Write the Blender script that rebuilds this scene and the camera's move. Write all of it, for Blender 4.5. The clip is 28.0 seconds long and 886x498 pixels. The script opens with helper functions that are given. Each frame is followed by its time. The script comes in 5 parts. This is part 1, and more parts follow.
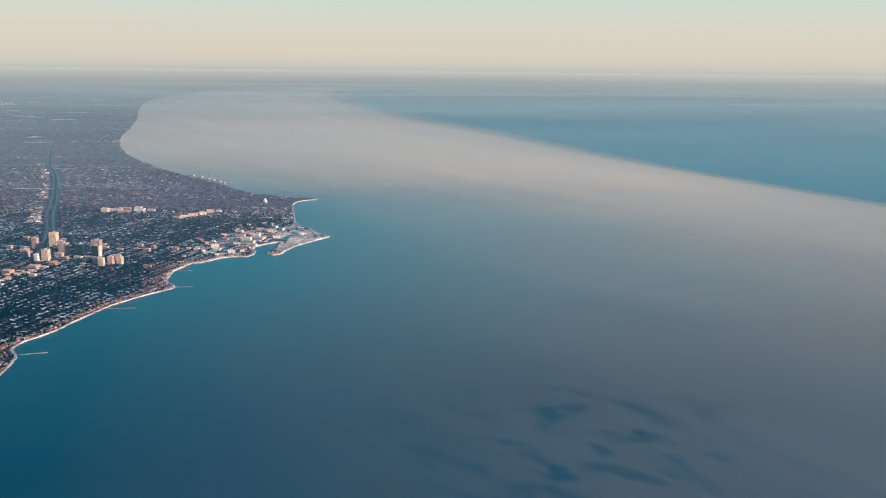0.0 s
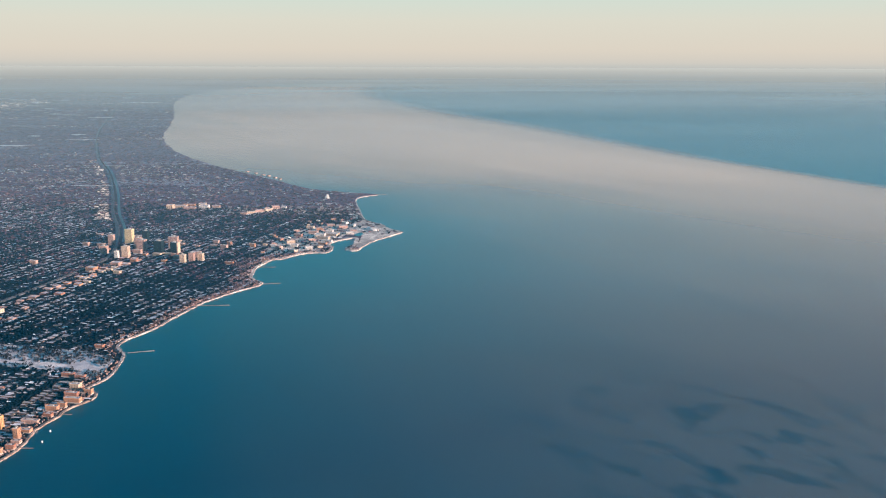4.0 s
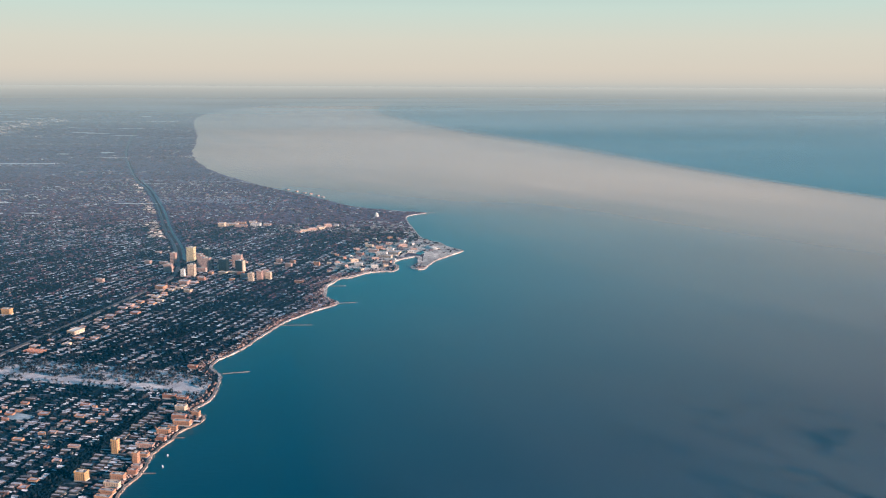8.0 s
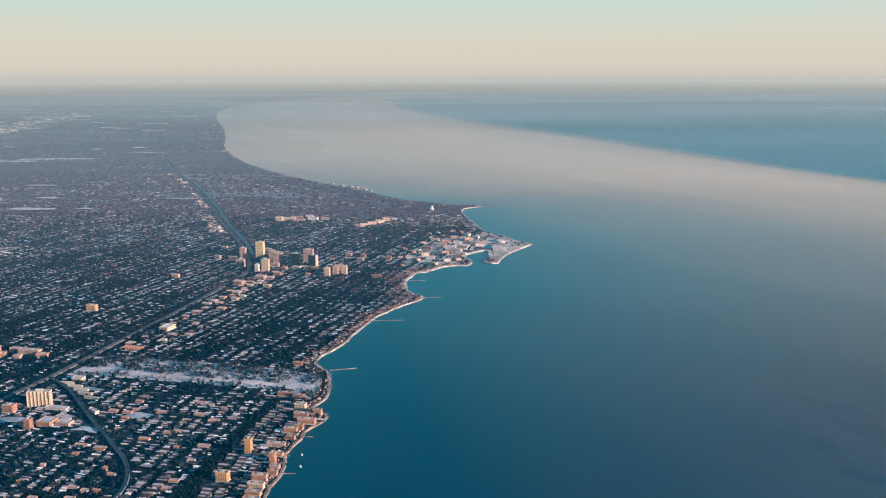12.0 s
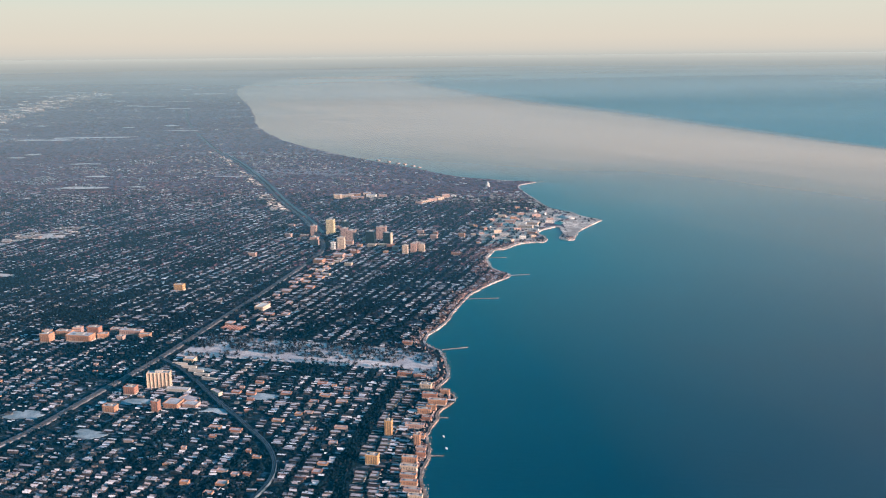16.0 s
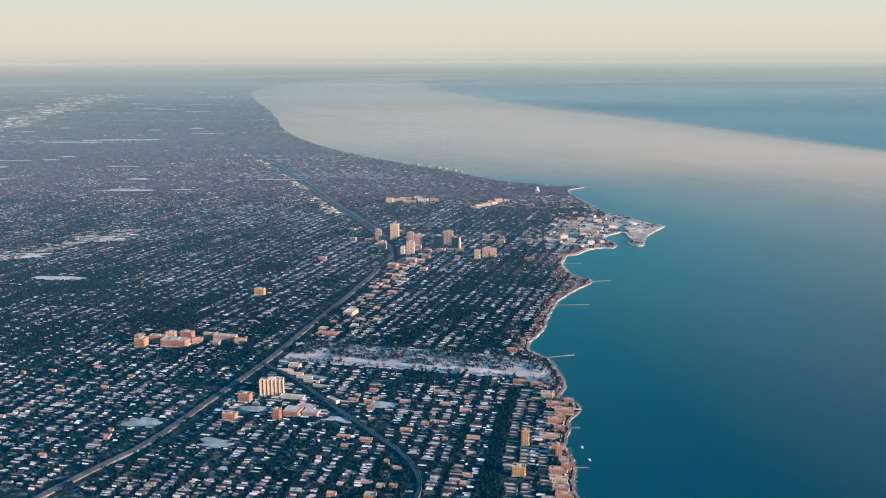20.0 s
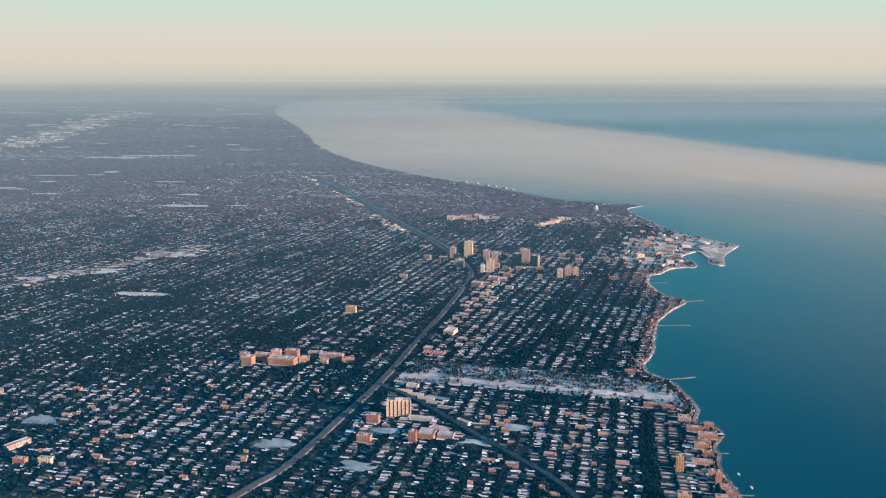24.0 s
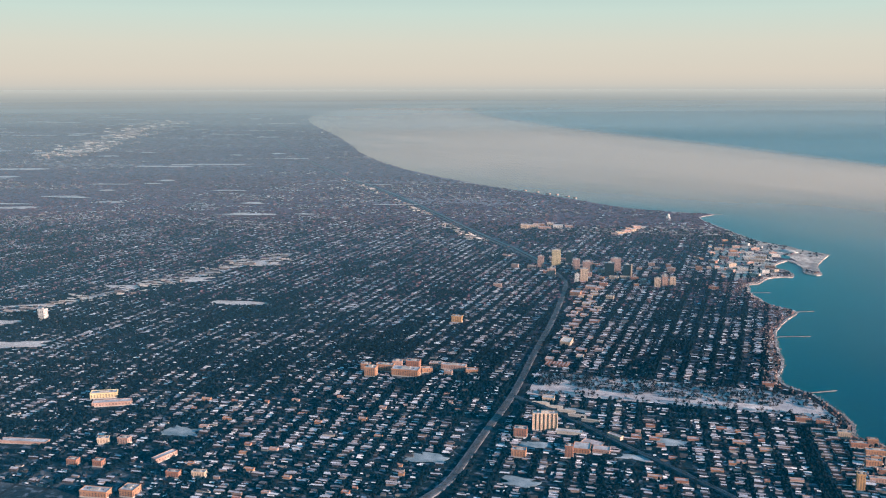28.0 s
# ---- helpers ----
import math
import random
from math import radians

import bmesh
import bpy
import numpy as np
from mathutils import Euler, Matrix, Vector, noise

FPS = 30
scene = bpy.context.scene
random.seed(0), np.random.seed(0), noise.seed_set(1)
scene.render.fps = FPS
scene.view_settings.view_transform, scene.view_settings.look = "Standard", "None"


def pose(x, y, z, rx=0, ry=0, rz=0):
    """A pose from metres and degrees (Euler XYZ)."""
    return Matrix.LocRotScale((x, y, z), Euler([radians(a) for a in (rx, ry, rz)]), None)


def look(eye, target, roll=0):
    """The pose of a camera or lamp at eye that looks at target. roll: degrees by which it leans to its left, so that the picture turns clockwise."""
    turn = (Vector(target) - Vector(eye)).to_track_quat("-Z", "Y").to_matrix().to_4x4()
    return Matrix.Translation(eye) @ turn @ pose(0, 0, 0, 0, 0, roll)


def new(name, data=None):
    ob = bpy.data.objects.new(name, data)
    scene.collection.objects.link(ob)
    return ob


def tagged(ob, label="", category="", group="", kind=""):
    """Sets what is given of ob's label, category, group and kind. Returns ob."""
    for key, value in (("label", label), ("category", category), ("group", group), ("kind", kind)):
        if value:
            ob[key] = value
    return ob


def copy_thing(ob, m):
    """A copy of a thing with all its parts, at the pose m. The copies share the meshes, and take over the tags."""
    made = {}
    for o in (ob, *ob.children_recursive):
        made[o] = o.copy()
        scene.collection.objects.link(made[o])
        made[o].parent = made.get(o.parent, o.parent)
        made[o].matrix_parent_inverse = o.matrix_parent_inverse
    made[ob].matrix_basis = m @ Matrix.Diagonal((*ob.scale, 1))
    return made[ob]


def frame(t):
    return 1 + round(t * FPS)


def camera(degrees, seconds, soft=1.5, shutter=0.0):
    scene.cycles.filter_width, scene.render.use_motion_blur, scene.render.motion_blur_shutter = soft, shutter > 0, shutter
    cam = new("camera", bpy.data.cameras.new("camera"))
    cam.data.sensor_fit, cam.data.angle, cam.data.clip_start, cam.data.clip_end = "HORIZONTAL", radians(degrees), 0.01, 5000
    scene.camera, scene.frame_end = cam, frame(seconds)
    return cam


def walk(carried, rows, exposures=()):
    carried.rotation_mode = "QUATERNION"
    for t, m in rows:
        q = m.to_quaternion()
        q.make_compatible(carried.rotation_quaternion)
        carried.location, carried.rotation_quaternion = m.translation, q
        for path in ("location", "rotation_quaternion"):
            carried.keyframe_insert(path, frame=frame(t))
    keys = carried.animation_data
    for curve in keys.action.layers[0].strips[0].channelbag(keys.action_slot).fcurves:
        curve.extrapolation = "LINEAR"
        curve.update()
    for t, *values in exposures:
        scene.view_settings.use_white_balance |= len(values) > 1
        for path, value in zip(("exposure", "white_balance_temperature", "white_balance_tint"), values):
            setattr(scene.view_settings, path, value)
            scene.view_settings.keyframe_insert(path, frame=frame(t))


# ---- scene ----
from mathutils import geometry

# A lake shore with its suburb, seen from an aircraft. The whole place is built as a model of one to
# twenty-two, so that land and lake reach the horizon inside the lens's five kilometres.
cam = camera(53.00, 28.0, soft=1.15)
PATH = [
    (0, -0.000, -0.000, 53.137, 0.000, -11.845, -0.636),
    (0.5, -2.142, 0.493, 52.972, 0.255, -12.234, -0.343),
    (1, -4.290, 0.977, 52.813, 0.437, -12.491, -0.382),
    (1.5, -6.443, 1.452, 52.659, 0.534, -12.632, -0.376),
    (2, -8.602, 1.917, 52.511, 0.673, -12.651, -0.324),
    (2.5, -10.765, 2.373, 52.369, 0.830, -12.578, -0.233),
    (3, -12.933, 2.820, 52.232, 0.956, -12.431, -0.198),
    (3.5, -15.106, 3.259, 52.099, 1.137, -12.267, -0.110),
    (5.5, -23.844, 4.933, 51.616, 1.342, -11.434, -0.518),
    (6, -26.040, 5.333, 51.506, 1.319, -11.217, -0.482),
    (6.5, -28.239, 5.725, 51.399, 1.281, -11.009, -0.426),
    (7, -30.442, 6.110, 51.296, 1.283, -10.889, -0.327),
    (7.5, -32.649, 6.489, 51.197, 1.358, -10.844, -0.297),
    (8, -34.860, 6.861, 51.101, 1.455, -10.862, -0.243),
    (8.5, -37.074, 7.227, 51.007, 1.568, -10.948, -0.215),
    (9, -39.292, 7.587, 50.917, 1.653, -11.067, -0.164),
    (9.5, -41.513, 7.942, 50.830, 1.731, -11.170, -0.078),
    (10, -43.737, 8.291, 50.745, 1.811, -11.222, -0.032),
    (10.5, -45.965, 8.634, 50.662, 1.862, -11.225, -0.026),
    (11, -48.195, 8.972, 50.581, 1.901, -11.236, 0.032),
    (11.5, -50.428, 9.306, 50.502, 1.937, -11.233, 0.067),
    (13.5, -59.386, 10.597, 50.202, 2.280, -11.735, 0.386),
    (14, -61.631, 10.909, 50.130, 2.406, -11.948, 0.404),
    (14.5, -63.879, 11.219, 50.059, 2.478, -12.156, 0.456),
    (15, -66.128, 11.525, 49.988, 2.514, -12.394, 0.500),
    (15.5, -68.379, 11.828, 49.917, 2.520, -12.609, 0.545),
    (16, -70.632, 12.129, 49.847, 2.523, -12.746, 0.580),
    (16.5, -72.886, 12.427, 49.777, 2.529, -12.798, 0.526),
    (17, -75.142, 12.722, 49.706, 2.527, -12.781, 0.439),
    (17.5, -77.399, 13.016, 49.636, 2.491, -12.746, 0.420),
    (18, -79.657, 13.308, 49.564, 2.433, -12.700, 0.363),
    (18.5, -81.917, 13.598, 49.492, 2.386, -12.675, 0.399),
    (19, -84.177, 13.887, 49.419, 2.393, -12.650, 0.356),
    (19.5, -86.438, 14.175, 49.344, 2.406, -12.579, 0.321),
    (20, -88.700, 14.461, 49.269, 2.485, -12.425, 0.229),
    (20.5, -90.963, 14.748, 49.191, 2.569, -12.227, 0.098),
    (21, -93.226, 15.033, 49.112, 2.626, -12.021, -0.009),
    (21.5, -95.489, 15.319, 49.032, 2.655, -11.812, -0.126),
    (23.5, -104.543, 16.463, 48.685, 2.828, -11.343, -0.085),
    (24, -106.806, 16.751, 48.591, 2.983, -11.259, -0.083),
    (24.5, -109.068, 17.041, 48.495, 3.153, -11.235, -0.036),
    (25, -111.330, 17.331, 48.395, 3.310, -11.203, -0.026),
    (25.5, -113.592, 17.623, 48.292, 3.488, -11.162, -0.010),
    (26, -115.852, 17.918, 48.185, 3.644, -11.121, 0.009),
    (26.5, -118.112, 18.214, 48.074, 3.804, -11.051, 0.027),
    (27, -120.371, 18.512, 47.960, 3.943, -10.935, 0.034),
    (27.5, -122.628, 18.814, 47.841, 4.077, -10.789, 0.095),
    (28, -124.885, 19.118, 47.717, 4.234, -10.651, 0.072),
]


def flown(x, y, z, yaw, pitch, roll):
    a, b = radians(yaw), radians(pitch)
    ahead = Vector((-math.sin(a) * math.cos(b), math.cos(a) * math.cos(b), math.sin(b)))
    eye = Vector((x, y, z))
    return look(eye, eye + ahead, -roll)


walk(cam, [(t, flown(*r)) for t, *r in PATH], exposures=[(0.0, 0.96), (2.0, 1.04), (4.0, 1.02), (7.0, 0.95), (11.0, 0.95), (14.0, 0.99), (17.0, 1.07), (19.0, 1.07), (22.0, 1.02), (25.0, 0.98), (28.0, 0.97)])

# ---- world and sun ----
SUN_AZ, SUN_EL = -25.0, 11.8      # degrees: the sun stands behind the camera, over the lake
world = bpy.data.worlds.new("winter_sky")
scene.world = world
world.use_nodes = True
wn, wl = world.node_tree.nodes, world.node_tree.links
wn.clear()
w_out, w_bg = wn.new("ShaderNodeOutputWorld"), wn.new("ShaderNodeBackground")
sky = wn.new("ShaderNodeTexSky")
sky.sky_type, sky.sun_disc = "NISHITA", False
sky.sun_elevation, sky.sun_rotation = radians(SUN_EL), radians(90 - SUN_AZ)
sky.air_density, sky.dust_density, sky.ozone_density = 1.2, 2.0, 3.0
w_co, w_sep, w_map, w_ramp = (wn.new("ShaderNodeTexCoord"), wn.new("ShaderNodeSeparateXYZ"),
                              wn.new("ShaderNodeMapRange"), wn.new("ShaderNodeValToRGB"))
w_map.inputs["From Min"].default_value, w_map.inputs["From Max"].default_value = -0.05, 0.95
wl.new(w_co.outputs["Generated"], w_sep.inputs[0])
wl.new(w_sep.outputs["Z"], w_map.inputs["Value"])
wl.new(w_map.outputs["Result"], w_ramp.inputs["Fac"])
stops = [(0.0, (0.20, 0.27, 0.32)), (0.036, (0.48, 0.52, 0.51)), (0.0415, (0.55, 0.565, 0.535)), (0.045, (0.61, 0.595, 0.545)), (0.048, (0.67, 0.625, 0.555)), (0.060, (0.74, 0.67, 0.57)),
         (0.090, (0.73, 0.71, 0.61)), (0.125, (0.62, 0.75, 0.68)), (0.19, (0.34, 0.58, 0.62)),
         (0.34, (0.09, 0.35, 0.54)), (1.0, (0.03, 0.24, 0.46))]
er = w_ramp.color_ramp.elements
er[0].position, er[1].position = stops[0][0], stops[-1][0]
er[0].color, er[1].color = (*stops[0][1], 1), (*stops[-1][1], 1)
for at, c in stops[1:-1]:
    er.new(at).color = (*c, 1)
w_scale = wn.new("ShaderNodeMixRGB")
w_scale.blend_type, w_scale.inputs["Fac"].default_value = "MULTIPLY", 1.0
w_scale.inputs["Color2"].default_value = (0.08, 0.08, 0.08, 1)
w_mix = wn.new("ShaderNodeMixRGB")
w_mix.inputs["Fac"].default_value = 0.93
wl.new(sky.outputs[0], w_scale.inputs["Color1"])
wl.new(w_scale.outputs[0], w_mix.inputs["Color1"])
wl.new(w_ramp.outputs[0], w_mix.inputs["Color2"])
wl.new(w_mix.outputs[0], w_bg.inputs["Color"])
w_bg.inputs["Strength"].default_value = 0.515
wl.new(w_bg.outputs[0], w_out.inputs["Surface"])

sun_data = bpy.data.lights.new("sun", "SUN")
sun_data.energy, sun_data.angle, sun_data.color = 5.3, radians(0.6), (1.0, 0.71, 0.59)
sun = new("sun", sun_data)
sa, se = radians(SUN_AZ), radians(SUN_EL)
sun_way = Vector((math.cos(sa) * math.cos(se), math.sin(sa) * math.cos(se), math.sin(se)))
sun.matrix_world = look(sun_way * 300, (0, 0, 0))

# ---- materials ----


def nodes_of(name):
    m = bpy.data.materials.new(name)
    m.use_nodes = True
    return m, m.node_tree.nodes, m.node_tree.links, m.node_tree.nodes["Principled BSDF"]


def noise_node(n, l, scale, detail=4.0, coords="Object", stretch=None):
    co, tex = n.new("ShaderNodeTexCoord"), n.new("ShaderNodeTexNoise")
    tex.inputs["Scale"].default_value, tex.inputs["Detail"].default_value = scale, detail
    if stretch:
        mp = n.new("ShaderNodeMapping")
        mp.inputs["Scale"].default_value = stretch[:3]
        mp.inputs["Rotation"].default_value = (0, 0, radians(stretch[3]))
        l.new(co.outputs[coords], mp.inputs["Vector"])
        l.new(mp.outputs[0], tex.inputs["Vector"])
    else:
        l.new(co.outputs[coords], tex.inputs["Vector"])
    return tex


def grain(n, l, angle, along, across, detail=4.0):
    """Noise drawn out along a compass angle of the plan; sizes in metres."""
    co, mp, tex = n.new("ShaderNodeTexCoord"), n.new("ShaderNodeMapping"), n.new("ShaderNodeTexNoise")
    mp.vector_type = "TEXTURE"
    mp.inputs["Rotation"].default_value, mp.inputs["Scale"].default_value = (0, 0, radians(angle)), (along, across, across)
    tex.inputs["Scale"].default_value, tex.inputs["Detail"].default_value = 1.0, detail
    l.new(co.outputs["Object"], mp.inputs["Vector"])
    l.new(mp.outputs[0], tex.inputs["Vector"])
    return tex.outputs["Fac"]


def ramp_node(n, l, source, stops):
    r = n.new("ShaderNodeValToRGB")
    e = r.color_ramp.elements
    e[0].position, e[1].position = stops[0][0], stops[-1][0]
    e[0].color, e[1].color = (*stops[0][1], 1), (*stops[-1][1], 1)
    for at, c in stops[1:-1]:
        e.new(at).color = (*c, 1)
    l.new(source, r.inputs["Fac"])
    return r


def mixed(n, l, fac, a, b, mode="MIX"):
    x = n.new("ShaderNodeMixRGB")
    x.blend_type = mode
    for key, v in (("Fac", fac), ("Color1", a), ("Color2", b)):
        if isinstance(v, (int, float)):
            x.inputs[key].default_value = v
        elif isinstance(v, tuple):
            x.inputs[key].default_value = (*v, 1)
        else:
            l.new(v, x.inputs[key])
    return x.outputs[0]


def bumped(n, l, bsdf, height, strength, distance):
    b = n.new("ShaderNodeBump")
    b.inputs["Strength"].default_value, b.inputs["Distance"].default_value = strength, distance
    l.new(height, b.inputs["Height"])
    l.new(b.outputs[0], bsdf.inputs["Normal"])


def maths(n, l, op, a, b):
    x = n.new("ShaderNodeMath")
    x.operation = op
    for i, v in enumerate((a, b)):
        if isinstance(v, (int, float)):
            x.inputs[i].default_value = v
        else:
            l.new(v, x.inputs[i])
    return x.outputs[0]


def plain(name, c1, c2, scale, rough=0.85, bump=0.3, stain=None):
    """Two tones by a fine noise, a coarse second noise for stains, and relief."""
    m, n, l, b = nodes_of(name)
    fine, coarse = noise_node(n, l, scale), noise_node(n, l, scale * 0.17, 3.0)
    c = ramp_node(n, l, fine.outputs["Fac"], [(0.35, c1), (0.65, c2)]).outputs[0]
    dirt = ramp_node(n, l, coarse.outputs["Fac"], [(0.4, (0, 0, 0)), (0.62, (0.6, 0.6, 0.6))]).outputs[0]
    l.new(mixed(n, l, dirt, c, stain or tuple(0.6 * v for v in c1)), b.inputs["Base Color"])
    b.inputs["Roughness"].default_value = rough
    b.inputs["Specular IOR Level"].default_value = 0.12 if rough > 0.8 else 0.4
    bumped(n, l, b, fine.outputs["Fac"], bump, 0.05)
    return m


def many(name, stops, scale, rough=0.85, by="Random Per Island"):
    """One tone a piece out of a row of tones, with grain."""
    m, n, l, b = nodes_of(name)
    if by == "Random":
        pick = n.new("ShaderNodeObjectInfo").outputs["Random"]
    else:
        pick = n.new("ShaderNodeNewGeometry").outputs["Random Per Island"]
    r = ramp_node(n, l, pick, stops)
    r.color_ramp.interpolation = "CONSTANT"
    fine = noise_node(n, l, scale)
    g = ramp_node(n, l, fine.outputs["Fac"], [(0.3, (0.7, 0.7, 0.7)), (0.7, (1.1, 1.1, 1.1))]).outputs[0]
    l.new(mixed(n, l, 1.0, r.outputs[0], g, "MULTIPLY"), b.inputs["Base Color"])
    b.inputs["Roughness"].default_value = rough
    b.inputs["Specular IOR Level"].default_value = 0.1
    return m


WALLS = [(0.0, (0.1, 0.065, 0.058)), (0.2, (0.14, 0.1, 0.085)), (0.4, (0.05, 0.045, 0.046)), (0.6, (0.2, 0.15, 0.13)), (0.72, (0.035, 0.038, 0.04)), (0.86, (0.3, 0.25, 0.22)), (0.94, (0.2, 0.1, 0.075))]
ROOFS = [(0.0, (0.68, 0.61, 0.63)), (0.18, (0.4, 0.34, 0.36)), (0.34, (0.84, 0.78, 0.8)), (0.5, (0.13, 0.13, 0.15)), (0.64, (0.58, 0.47, 0.46)), (0.78, (0.06, 0.067, 0.075)), (0.88, (0.54, 0.49, 0.51))]
# near-black tree tones: the shade among the twigs is put into the colour
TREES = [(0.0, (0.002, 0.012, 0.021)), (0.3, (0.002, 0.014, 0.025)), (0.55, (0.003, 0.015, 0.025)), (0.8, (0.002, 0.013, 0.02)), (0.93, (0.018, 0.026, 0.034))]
# brick tones with wall shade put into DULL and sun warmth into LIT
DULL = [(0.0, (0.06, 0.04, 0.038)), (0.25, (0.026, 0.03, 0.034)), (0.5, (0.09, 0.066, 0.06)), (0.65, (0.02, 0.027, 0.032)), (0.82, (0.15, 0.11, 0.1)), (0.93, (0.26, 0.22, 0.2))]
LIT = [(0.0, (0.075, 0.05, 0.045)), (0.25, (0.026, 0.03, 0.034)), (0.5, (0.13, 0.09, 0.08)), (0.65, (0.04, 0.036, 0.036)), (0.8, (0.4, 0.25, 0.2)), (0.92, (0.55, 0.42, 0.36))]
DIM = [(0.0, (0.5, 0.45, 0.47)), (0.16, (0.12, 0.125, 0.14)), (0.32, (0.95, 0.88, 0.88)), (0.48, (0.05, 0.06, 0.07)), (0.64, (0.3, 0.27, 0.29)), (0.76, (0.8, 0.74, 0.76)), (0.9, (0.08, 0.085, 0.095))]
PINKISH = [(0.0, (0.72, 0.65, 0.68)), (0.18, (0.42, 0.36, 0.38)), (0.34, (0.96, 0.88, 0.88)), (0.5, (0.74, 0.58, 0.55)), (0.64, (0.2, 0.18, 0.19)), (0.76, (0.55, 0.5, 0.52)), (0.9, (0.07, 0.075, 0.085))]
# bluer roof tones in place of a cooler sun; the other cools walls
bluer = lambda tones: [(at, (min(1, c[0] * 0.98), min(1, c[1] * 1.05), min(1, c[2] * 1.1))) for at, c in tones]
cooler = lambda tones: [(at, (c[0] * 0.68, c[1] * 0.85, c[2] * 0.95)) for at, c in tones]
M_WALLS, M_ROOFS = many("house_walls", cooler(DULL), 3.0), many("house_roofs", bluer(DIM), 2.0)
M_FLAT_WALLS, M_FLAT_ROOFS = many("flats_walls", cooler(LIT), 3.0), many("flats_roofs", bluer(PINKISH), 2.0)
M_WALL_ONE, M_ROOF_ONE = many("house_wall", cooler(WALLS), 3.0, by="Random"), many("house_roof", bluer(ROOFS), 2.0, by="Random")
M_PALE = many("far_walls", [(0.0, (0.2, 0.175, 0.175)), (0.4, (0.12, 0.11, 0.115)), (0.7, (0.3, 0.27, 0.27))], 2.0)
M_SNOWY = many("far_roofs", [(0.0, (0.6, 0.54, 0.53)), (0.3, (0.3, 0.27, 0.28)), (0.6, (0.78, 0.72, 0.71)), (0.82, (0.45, 0.38, 0.37))], 2.0)
M_WARM = many("warm_roofs", [(0.0, (0.85, 0.72, 0.62)), (0.4, (0.6, 0.47, 0.41)), (0.6, (0.92, 0.82, 0.74)), (0.85, (0.3, 0.24, 0.22))], 2.0)
M_TREES = many("shaded_bare_twigs", TREES, 6.0, 0.95)
# brown of bare woods, lifted to purple by haze put into the colour
M_WOODS = many("hazed_bare_woods", [(0.0, (0.08, 0.052, 0.076)), (0.4, (0.12, 0.074, 0.1)), (0.75, (0.17, 0.105, 0.125))], 6.0, 0.95)
M_THICKET = many("red_brown_twigs", [(0.0, (0.22, 0.14, 0.12)), (0.35, (0.36, 0.24, 0.2)), (0.6, (0.1, 0.065, 0.06)), (0.8, (0.56, 0.43, 0.39))], 6.0, 0.95)
M_PARK = many("park_twigs", [(0.0, (0.17, 0.11, 0.115)), (0.4, (0.27, 0.18, 0.175)), (0.75, (0.1, 0.07, 0.08))], 6.0, 0.95)
M_BUSH = many("cemetery_bush", [(0.0, (0.04, 0.055, 0.07)), (0.5, (0.08, 0.09, 0.105)), (0.8, (0.2, 0.19, 0.2))], 6.0, 0.95)
M_TRUNK = plain("bark", (0.03, 0.027, 0.027), (0.05, 0.044, 0.042), 20.0)
M_TWIGS = plain("cemetery_twigs", (0.012, 0.018, 0.024), (0.03, 0.034, 0.04), 9.0, 0.95)
# three pinkish snow tones: the low sun's warmth is put into the colour
M_SUNLIT_SNOW = plain("snow", (0.68, 0.62, 0.6), (0.9, 0.83, 0.8), 1.6, 0.7, 0.35, (0.42, 0.37, 0.36))
M_LAWN = plain("trodden_snow", (0.5, 0.45, 0.46), (0.9, 0.82, 0.8), 0.55, 0.75, 0.5, (0.3, 0.31, 0.36))
M_CAMPUS = plain("campus_snow_and_paving", (0.46, 0.35, 0.3), (0.98, 0.85, 0.75), 0.7, 0.8, 0.4, (0.14, 0.12, 0.12))
M_PINKROOF = plain("pinkish_snowy_roof", (0.42, 0.36, 0.38), (0.78, 0.7, 0.72), 1.3, 0.8, 0.3, (0.2, 0.17, 0.18))
M_WALLSTONE = plain("seawall_stone", (0.3, 0.21, 0.17), (0.66, 0.52, 0.44), 2.4, 0.85, 0.5, (0.16, 0.12, 0.1))
M_SHORE = plain("shore_snow_and_stone", (0.4, 0.31, 0.28), (0.88, 0.78, 0.74), 1.1, 0.8, 0.5, (0.2, 0.15, 0.14))
# snow of the near fields: the blue of building shade is in its colour
M_SHADED_FIELD = plain("shade_blue_snow", (0.2, 0.29, 0.34), (0.56, 0.62, 0.66), 0.55, 0.8, 0.5, (0.1, 0.17, 0.21))
M_VIADUCT = plain("dark_viaduct_deck", (0.03, 0.042, 0.05), (0.1, 0.115, 0.13), 1.8, 0.9, 0.4, (0.05, 0.06, 0.07))
M_DECK = plain("snow_dusted_deck", (0.045, 0.085, 0.11), (0.11, 0.155, 0.19), 1.6, 0.9, 0.3, (0.2, 0.24, 0.28))
# road tone darkened to teal: the shade of trees and houses is painted in
M_SHADED_ASPHALT = plain("asphalt", (0.012, 0.022, 0.028), (0.026, 0.036, 0.043), 1.5, 0.9, 0.2, (0.05, 0.06, 0.068))
M_RAILBED = plain("snowy_ballast", (0.09, 0.1, 0.115), (0.24, 0.25, 0.28), 1.8, 0.9, 0.4, (0.08, 0.08, 0.085))
M_CHANNEL = plain("channel_water", (0.004, 0.04, 0.06), (0.008, 0.055, 0.08), 0.6, 0.35, 0.1)
M_STEEL = plain("rail_steel", (0.08, 0.075, 0.075), (0.15, 0.14, 0.14), 5.0, 0.5, 0.1)
M_CONCRETE = plain("concrete", (0.45, 0.43, 0.4), (0.58, 0.55, 0.5), 1.4, 0.85, 0.2)
M_CREAM = plain("cream_panels", (0.62, 0.47, 0.35), (0.72, 0.56, 0.42), 1.5, 0.8, 0.15)
